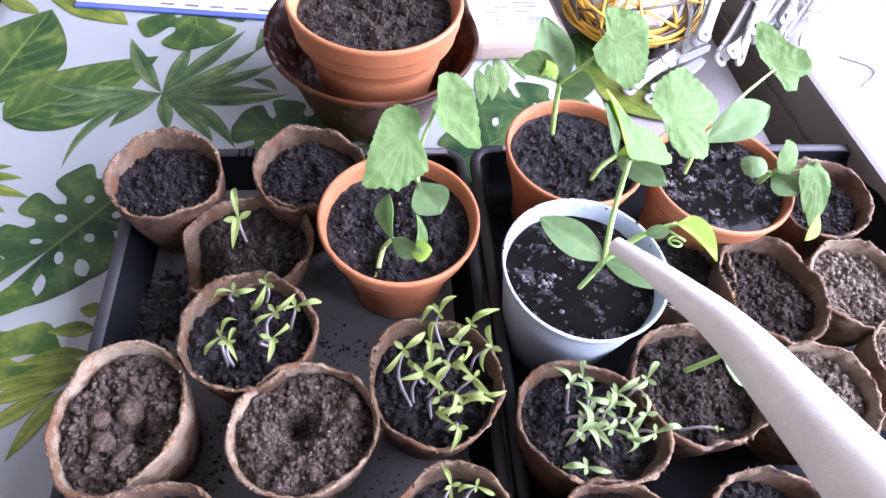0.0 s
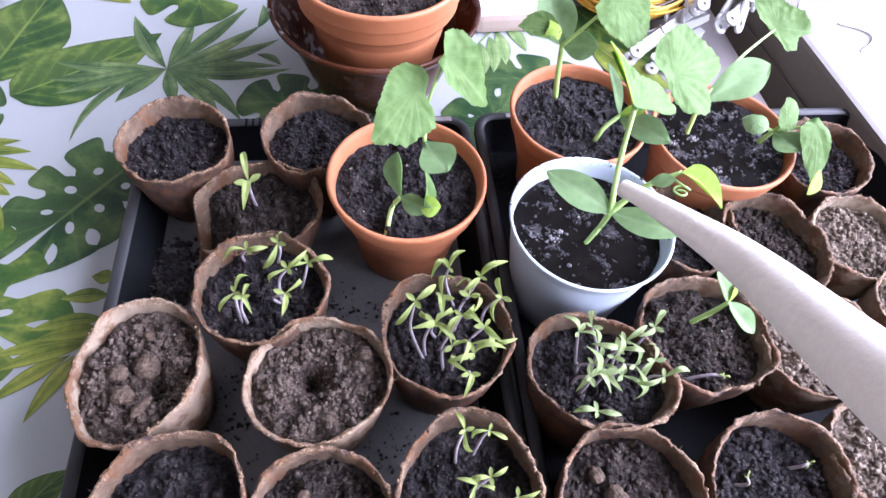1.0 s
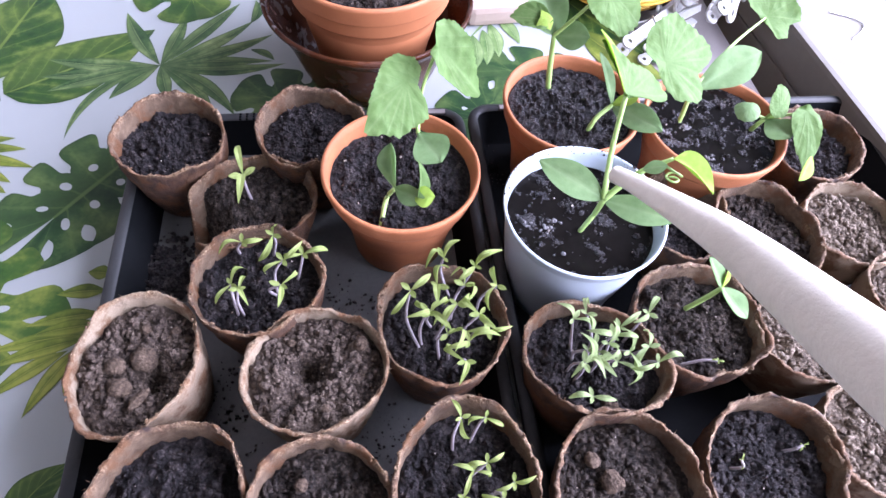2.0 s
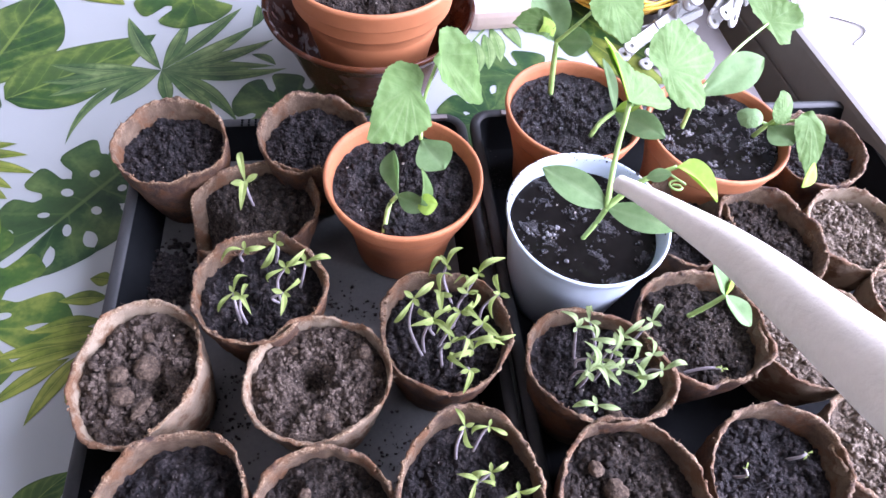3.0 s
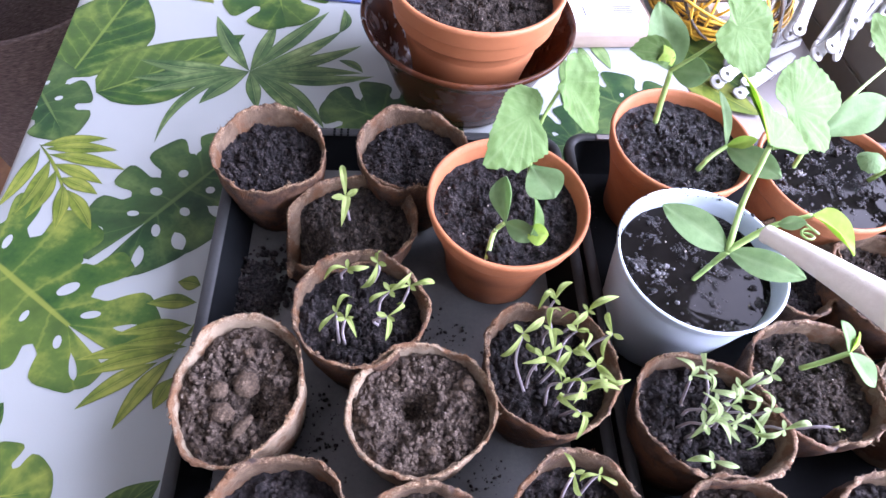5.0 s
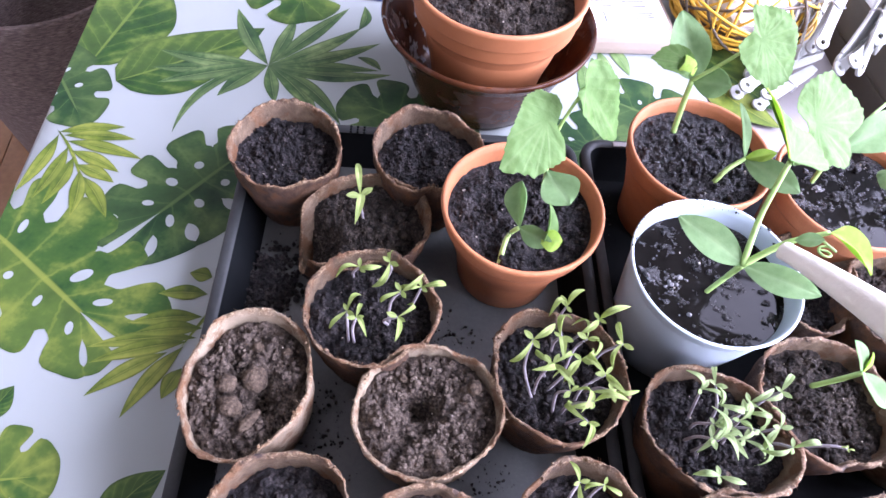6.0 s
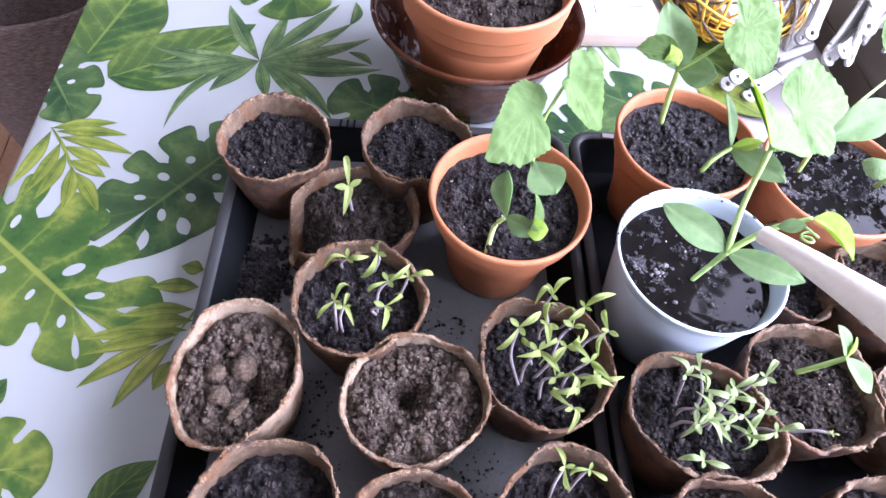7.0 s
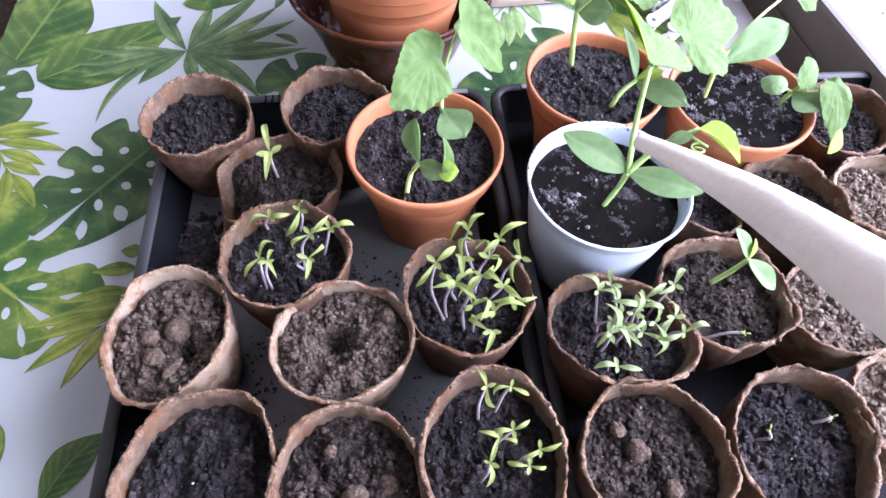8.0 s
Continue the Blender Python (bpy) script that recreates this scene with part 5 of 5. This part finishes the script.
    oval("seed_leaf", node, (0.2308, 0.3502, 0.124), 0.0062, LEAF_DEEP, p, 0.15, (0.7, -0.5, 0.5), 0.3)
    oval("seed_leaf", node, (0.2649, 0.3237, 0.096), 0.0085, LEAF_DEEP, p, -0.1, (0.7, -0.5, 0.6), 0.4)
    oval("new_leaf", node, (0.2473, 0.3496, 0.116), 0.0035, LEAF_NEW, p, 0.1, (0.7, -0.5, 0.5), 0.4)


plants()


def tomato(pot, bx, by, tx, ty, tz, yaw, size, rng, label="thin tomato seedling with narrow lime-green leaves", pair=True, green=None):
    """A seedling: a thin purplish stem, two narrow seed leaves and a few small true leaves."""
    z0 = TRAY_TOP + POTS[pot][1](bx - POTS[pot][0].location.x, by - POTS[pot][0].location.y, 0.3) - 0.001
    p = thing("tomato_seedling", label, "seedling", (bx, by, z0), "tomato seedlings")
    top = Vector((tx, ty, tz))
    mid = (Vector((bx, by, z0)) + top) / 2 + Vector((rng.uniform(-0.006, 0.003), rng.uniform(-0.003, 0.003), 0.004))
    stem([(bx, by, z0), mid, top], [0.0011, 0.0010, 0.0008], STEM_PURPLE, p)
    for s in (0, 180) if pair else (0,):
        a = radians(yaw + s + rng.uniform(-22, 22))
        ln = size * rng.uniform(0.85, 1.15)
        tip = top + Vector((math.cos(a) * ln, math.sin(a) * ln, rng.uniform(-0.85, 0.6) * ln))
        oval("seed_leaf", top, tip, ln * rng.uniform(0.095, 0.135), green or LEAF_TOMATO, p, rng.uniform(0.9, 2.4), (rng.uniform(-0.8, 0.8), rng.uniform(-0.7, 0.1), 0.8), 0.3)
    for k in range(2):
        a = radians(yaw + 90 + 180 * k + rng.uniform(-30, 30))
        ln = size * rng.uniform(0.28, 0.5)
        oval("new_leaf", top, top + Vector((math.cos(a) * ln, math.sin(a) * ln, 0.4 * ln)), ln * 0.24, green or LEAF_TOMATO, p, 0.2)
    return p


def seedlings():
    rng = random.Random(42)
    for bx, by, tx, ty, yaw in ((0.047, 0.287, 0.037, 0.310, 60), (0.048, 0.290, 0.050, 0.296, 30), (0.054, 0.304, 0.052, 0.299, 150), (0.057, 0.295, 0.068, 0.304, 70),
                                (0.061, 0.280, 0.064, 0.283, 130), (0.067, 0.281, 0.078, 0.279, 10), (0.071, 0.275, 0.077, 0.268, 100), (0.084, 0.320, 0.093, 0.321, 75),
                                (0.064, 0.330, 0.056, 0.341, 50), (0.056, 0.323, 0.054, 0.317, 80), (0.070, 0.336, 0.078, 0.337, 30), (0.081, 0.299, 0.090, 0.290, 20),
                                (0.066, 0.310, 0.072, 0.322, 110), (0.075, 0.292, 0.083, 0.297, 140)):
        tomato("G", bx, by, tx, ty, rng.uniform(0.096, 0.106), yaw, 0.0165, rng)
    for bx, by, tx, ty, yaw in ((0.152, 0.300, 0.145, 0.306, 170), (0.149, 0.284, 0.152, 0.275, 120), (0.154, 0.278, 0.154, 0.279, 30), (0.153, 0.293, 0.156, 0.288, 60),
                                (0.164, 0.284, 0.163, 0.283, 100), (0.180, 0.303, 0.177, 0.306, 40), (0.190, 0.300, 0.196, 0.295, 80), (0.194, 0.288, 0.198, 0.281, 0),
                                (0.159, 0.266, 0.158, 0.257, 10), (0.190, 0.312, 0.196, 0.317, 60), (0.174, 0.296, 0.176, 0.284, 150), (0.163, 0.296, 0.154, 0.311, 90),
                                (0.168, 0.290, 0.170, 0.296, 20), (0.172, 0.286, 0.167, 0.290, 70), (0.178, 0.292, 0.183, 0.290, 120)):
        tomato("H", bx, by, tx, ty, rng.uniform(0.088, 0.101), yaw, 0.0158, rng, "thin pale seedling with narrow grey-green leaves", green=LEAF_GREY)
    for bx, by, tx, ty, yaw in ((-0.080, 0.296, -0.083, 0.306, 60), (-0.076, 0.296, -0.075, 0.300, 110), (-0.068, 0.346, -0.066, 0.350, 70), (-0.057, 0.315, -0.052, 0.326, 40),
                                (-0.046, 0.328, -0.040, 0.333, 20), (-0.057, 0.313, -0.050, 0.309, 80), (-0.090, 0.342, -0.084, 0.338, 20)):
        tomato("D", bx, by, tx, ty, rng.uniform(0.086, 0.094), yaw, 0.0155, rng)
    for bx, by, tx, ty, yaw in ((0.076, 0.222, 0.078, 0.236, 130), (0.086, 0.205, 0.095, 0.210, 20), (0.103, 0.199, 0.112, 0.202, 25), (0.080, 0.184, 0.083, 0.190, 70),
                                (0.088, 0.211, 0.088, 0.206, 160), (0.086, 0.228, 0.093, 0.238, 10), (0.099, 0.196, 0.107, 0.193, 0)):
        tomato("J", bx, by, tx, ty, rng.uniform(0.080, 0.090), yaw, 0.0115, rng)
    tomato("C", -0.1000, 0.3990, -0.1030, 0.4030, 0.082, 108, 0.0245, rng)
    # stray sprouts
    for pot, bx, by, tx, ty, tz, yaw, s in (("I", 0.2300, 0.3010, 0.2520, 0.3010, 0.072, 10, 0.005), ("M", 0.2930, 0.2480, 0.3010, 0.2500, 0.069, 40, 0.004), ("M", 0.2560, 0.2330, 0.2590, 0.2360, 0.068, 80, 0.005)):
        tomato(pot, bx, by, tx, ty, tz, yaw, s, rng, "tiny withered sprout in a peat pot")


seedlings()


# ---- spilt soil on the tray ----
def spill(cx, cy, rx, ry, count, seed, size=(0.0004, 0.0018)):
    rng = random.Random(seed)
    v, f = lump_geometry(rng, count, lambda g: (g.gauss(0, rx), g.gauss(0, ry), g.uniform(0, 0.002)), size)
    ob = mesh_part("spilt_soil", mesh_of("spilt_soil", v, f, False), SOIL_DARK)
    ob.location = (cx, cy, TRAY_TOP + 0.0004)
    return tagged(ob, "dark crumbs of soil spilt on the tray floor", "soil", kind="stuff")


spill(-0.165, 0.350, 0.014, 0.018, 650, 3, (0.0008, 0.0042))
spill(-0.085, 0.235, 0.012, 0.030, 220, 4)
spill(-0.020, 0.345, 0.018, 0.012, 130, 5)
spill(0.035, 0.230, 0.010, 0.018, 120, 6)
spill(-0.150, 0.190, 0.010, 0.02, 90, 7)
spill(0.090, 0.500, 0.010, 0.012, 90, 8)


# ---- watering can spout ----
def spout():
    tip, far = Vector((0.1450, 0.3470, 0.196)), Vector((0.1890, 0.1980, 0.290))
    t = thing("watering_can", "off-white plastic watering can spout held out over the pots", "watering can", tip)
    d = Vector((0.1610, 0.3250, 0.2085)) - tip
    d = d * 5
    pts = [tip, Vector((0.1530, 0.3360, 0.2025)), Vector((0.1690, 0.3120, 0.2150)), Vector((0.1840, 0.2760, 0.2360)), far, Vector((0.1880, 0.1500, 0.330))]
    v, f = tube(pts, [0.0046, 0.0054, 0.0076, 0.0104, 0.0134, 0.0155], 40, False)
    inner, g = tube(pts, [0.0036, 0.0044, 0.0064, 0.0090, 0.0120, 0.0140], 40, False)
    n = len(v)
    faces = f + [tuple(n + i for i in reversed(q)) for q in g] + [(j, n + j, n + (j + 1) % 40, (j + 1) % 40) for j in range(40)]
    mesh_part("spout", mesh_of("spout", [p - tip for p in v + inner], faces), SPOUT_PLASTIC, t)
    w, f = tube([tip - d * 0.004, tip + d * 0.006, tip + d * 0.016], [0.0048, 0.0051, 0.0051], 32, False)
    i, g = tube([tip - d * 0.004, tip + d * 0.006, tip + d * 0.016], [0.0035, 0.0036, 0.0037], 32, False)
    faces = f + [tuple(len(w) + a for a in reversed(q)) for q in g] + [(j, len(w) + j, len(w) + (j + 1) % 32, (j + 1) % 32) for j in range(32)]
    mesh_part("spout_lip", mesh_of("spout_lip", [p - tip for p in w + i], faces), SPOUT_PLASTIC, t)


spout()


# ---- things at the far side of the table ----
def meter_box():
    """A small white appliance lying on its back on a tan base, with vents and a rating label."""
    at = Vector((0.0895, 0.802, 0.0008))
    t = thing("appliance", "small white appliance with vent slots on a tan base", "appliance", at)
    m = Matrix.Rotation(radians(17), 4, "Z")
    for name, size, pos, mat in (("base", (0.112, 0.13, 0.024), (0, 0.0, 0.0125), CASE_TAN), ("top_panel", (0.100, 0.118, 0.006), (-0.004, 0.008, 0.0275), CASE_WHITE),
                                 ("label_plate", (0.062, 0.018, 0.0012), (0.004, -0.038, 0.0312), LABEL_GREY), ("sticker", (0.020, 0.010, 0.0008), (-0.012, -0.0385, 0.0322), PAPER)):
        bm = bmesh.new()
        box(bm, size, pos, min(size) * 0.3)
        bm.transform(m)
        part(name, bm, mat, t)
    for i in range(4):
        for x in (-0.024, 0.012):
            bm = bmesh.new()
            box(bm, (0.028, 0.0022, 0.0012), (x, -0.018 + 0.0085 * i, 0.0306), 0.0004)
            bm.transform(m)
            part("vent_slot", bm, INK, t)
    for i in range(4):
        bm = bmesh.new()
        box(bm, (0.024 - 0.004 * (i % 2), 0.0014, 0.0005), (0.018, -0.032 - 0.0034 * i, 0.0321), 0)
        bm.transform(m)
        part("print_line", bm, INK, t)


meter_box()


def booklet():
    at = Vector((-0.270, 0.830, 0.0008))
    t = thing("booklet", "thin pale booklet with a blue printed edge", "booklet", at)
    m = Matrix.Rotation(radians(7.5), 4, "Z")
    for name, size, pos, mat in (("paper_block", (0.30, 0.20, 0.0025), (0, 0, 0.0015), PAPER_BLUE), ("cover", (0.30, 0.192, 0.0006), (0, 0.004, 0.0032), PAPER)):
        bm = bmesh.new()
        box(bm, size, pos, 0.0002)
        bm.transform(m)
        part(name, bm, mat, t)
    for i in range(5):
        bm = bmesh.new()
        box(bm, (0.016, 0.004, 0.0004), (-0.05 + 0.028 * i, -0.086, 0.0037), 0)
        bm.transform(m)
        part("print_line", bm, INK, t)


booklet()


def cord_ball():
    """A loose ball of two-coloured cord wound round a crumpled clear bag in a dark bowl."""
    at = Vector((0.230, 0.838, 0.0008))
    t = thing("cord_ball", "loose ball of yellow and black cord round a clear bag", "cord", at)
    rng = random.Random(9)
    bm = bmesh.new()
    bmesh.ops.create_icosphere(bm, subdivisions=4, radius=0.058)
    for v in bm.verts:
        k = 1 + 0.16 * noise.noise(v.co * 40) + 0.08 * noise.noise(v.co * 110)
        v.co = Vector((v.co.x, v.co.y, v.co.z * 0.72)) * k + Vector((0, 0, 0.046))
    part("crumpled_bag", bm, BAG, t, "crumpled clear plastic bag")
    for i in range(30):
        ax = Vector((rng.uniform(-1, 1), rng.uniform(-1, 1), rng.uniform(-0.6, 1.0))).normalized()
        if i < 12:
            ax = Vector((rng.uniform(-0.25, 0.25), rng.uniform(-0.25, 0.25), 1)).normalized()
        x = ax.orthogonal().normalized()
        y = ax.cross(x)
        r = rng.uniform(0.066, 0.084)
        off = ax * (rng.uniform(-0.032, 0.0) if i < 12 else rng.uniform(-0.015, 0.015))
        n = 40
        ring, rad = [], 0.0017
        for k in range(n):
            a = 2 * math.pi * k / n
            p = (x * math.cos(a) + y * math.sin(a)) * r * (1 + 0.03 * math.sin(3 * a + i)) + off
            ring.append(Vector((p.x, p.y, max(p.z * 0.70, -0.044) + 0.047)))
        verts = []
        for k, p in enumerate(ring):
            d = (ring[(k + 1) % n] - ring[k - 1]).normalized()
            u = d.cross(Vector((0.2, 0.3, 0.93))).normalized()
            w = d.cross(u)
            verts += [p + (u * math.cos(q * 1.0472) + w * math.sin(q * 1.0472)) * rad for q in range(6)]
        f = grid_faces(n, 6)
        f += [((n - 1) * 6 + q, (n - 1) * 6 + (q + 1) % 6, (q + 1) % 6, q) for q in range(6)]
        mesh_part("cord_loop", mesh_of("cord_loop", verts, f), CORD_DARK if i % 4 == 3 else CORD_YELLOW, t)


cord_ball()


def clothes_peg():
    """Two tapered arms, each ending in a rounded eye with a small hole, held by a wire spring."""
    t = thing("clothes_peg", "white plastic clothes peg leaning in a heap", "clothes peg", (0, 0, 0), "white clothes pegs")
    for s in (1, -1):
        bm = bmesh.new()
        rows = ((-0.034, 0.0056, 0.0056), (-0.026, 0.0048, 0.0048), (-0.005, 0.0050, 0.0026), (0.010, 0.0050, 0.0022), (0.030, 0.0044, 0.0016), (0.040, 0.0036, 0.0010))
        loops = []
        for x, w, off in rows:
            loops.append([bm.verts.new((x, y, s * (off + h))) for y, h in ((-w, 0), (w, 0), (w, 0.0024), (-w, 0.0024))])
        for p, q in zip(loops, loops[1:]):
            for k in range(4):
                bm.faces.new((p[k], p[(k + 1) % 4], q[(k + 1) % 4], q[k]))
        bm.faces.new(loops[0][::-1])
        bm.faces.new(loops[-1])
        bmesh.ops.recalc_face_normals(bm, faces=bm.faces[:])
        bmesh.ops.bevel(bm, geom=bm.edges[:], offset=0.0005, segments=1, affect="EDGES")
        arm = part("arm", bm, PEG_PLASTIC, t)
        verts, n = [], 28
        for i in range(n):
            a = 2 * math.pi * i / n
            for r, h in ((0.0022, 0.0), (0.0060, 0.0), (0.0066, 0.0006), (0.0066, 0.0020), (0.0060, 0.0026), (0.0022, 0.0026)):
                verts.append((-0.0385 + r * math.cos(a), r * math.sin(a), s * (0.0056 + h)))
        f = grid_faces(n, 6)
        f += [((n - 1) * 6 + k, (n - 1) * 6 + (k + 1) % 6, (k + 1) % 6, k) for k in range(6)]
        mesh_part("ring_end", mesh_of("ring_end", verts, f, False), PEG_PLASTIC, arm)
    v, f = tube([(0.0, -0.0066, -0.004), (0.003, -0.0064, 0.0), (0.0, -0.0066, 0.004), (-0.003, 0, 0.0058), (0.0, 0.0066, 0.004), (0.003, 0.0064, 0), (0.0, 0.0066, -0.004)], [0.0007] * 7, 6)
    mesh_part("spring", mesh_of("spring", v, f), STEEL, t)
    return t


def peg_pose(eye_end, jaw_end, roll):
    """A peg that reaches from one point to another, turned about its length."""
    a, b = Vector(eye_end), Vector(jaw_end)
    x = (b - a).normalized()
    y = Vector((0, 0, 1)).cross(x).normalized()
    m = Matrix((x, y, x.cross(y))).transposed().to_4x4()
    return Matrix.Translation((a + b) / 2) @ m @ Matrix.Rotation(radians(roll), 4, "X") @ Matrix.Scale((b - a).length / 0.085, 4)


peg = clothes_peg()
pegs = (((0.301, 0.758, 0.047), (0.325, 0.842, 0.100), 15), ((0.283, 0.770, 0.034), (0.300, 0.855, 0.078), 70), ((0.238, 0.712, 0.014), (0.300, 0.776, 0.030), 20),
        ((0.254, 0.740, 0.014), (0.322, 0.785, 0.022), 75), ((0.262, 0.705, 0.011), (0.318, 0.768, 0.012), 5), ((0.330, 0.733, 0.058), (0.366, 0.826, 0.104), 60),
        ((0.350, 0.765, 0.070), (0.392, 0.852, 0.116), 20), ((0.366, 0.752, 0.072), (0.410, 0.835, 0.122), 80), ((0.322, 0.722, 0.062), (0.372, 0.790, 0.066), 25),
        ((0.384, 0.792, 0.074), (0.424, 0.868, 0.130), 40), ((0.400, 0.800, 0.064), (0.462, 0.858, 0.064), 0), ((0.312, 0.800, 0.020), (0.330, 0.880, 0.060), 30),
        ((0.404, 0.772, 0.064), (0.440, 0.846, 0.092), 65))
for k, (one, two, roll) in enumerate(pegs):
    if k == 0:
        peg.matrix_basis = peg_pose(one, two, roll)
    else:
        copy_thing(peg, peg_pose(one, two, roll))


# a curl of wire on the sill
v, f = tube([sill_point(0.04 - 0.006 * i, 0.055 + 0.028 * math.sin(i / 8 * 3.14), 0.0512) for i in range(9)], [0.0008] * 9, 6)
tagged(mesh_part("wire_curl", mesh_of("wire_curl", v, f), STEEL), "short curled piece of wire on the windowsill", "wire")


# ---- beside the table ----
def fabric_basket():
    at = Vector((-0.985, 1.070, FLOOR_Z))
    t = thing("fabric_basket", "tall brown woven fabric basket on the floor", "basket", at)
    prof = [(0.190, 0.0), (0.196, 0.006), (0.203, 0.12), (0.209, 0.26), (0.214, 0.40), (0.216, 0.425), (0.213, 0.432), (0.207, 0.425), (0.203, 0.40), (0.199, 0.26), (0.185, 0.03), (0.001, 0.02)]
    turned_parts(prof, (4, 8), 0.02, 2.0, FABRIC, t, "basket_body", "hem")


fabric_basket()
bm = bmesh.new()
box(bm, (1.3, 1.0, 0.012), (-0.95, 0.22, FLOOR_Z + 0.006), 0.004, TABLE_TURN)
tagged(part("rug", bm, RUG), "flat grey-brown woven rug on the floor", "rug")

# floor planks
floor_thing = bpy.data.objects["floor"]
plank_bm = bmesh.new()
box(plank_bm, (0.118, 1.15, 0.008), (0, 0, 0), 0.0012)
plank_me = bpy.data.meshes.new("plank")
plank_bm.to_mesh(plank_me)
plank_bm.free()
plank_me.materials.append(WOOD_FLOOR)
for i in range(12):
    for j in range(2):
        ob = new("plank", plank_me)
        ob.parent = floor_thing
        ob.matrix_basis = room @ pose(-2.1 + 0.12 * i, -0.35 + 1.155 * j + 0.38 * (i % 3), FLOOR_Z + 0.0026 - 0.0045 + 0.0001)
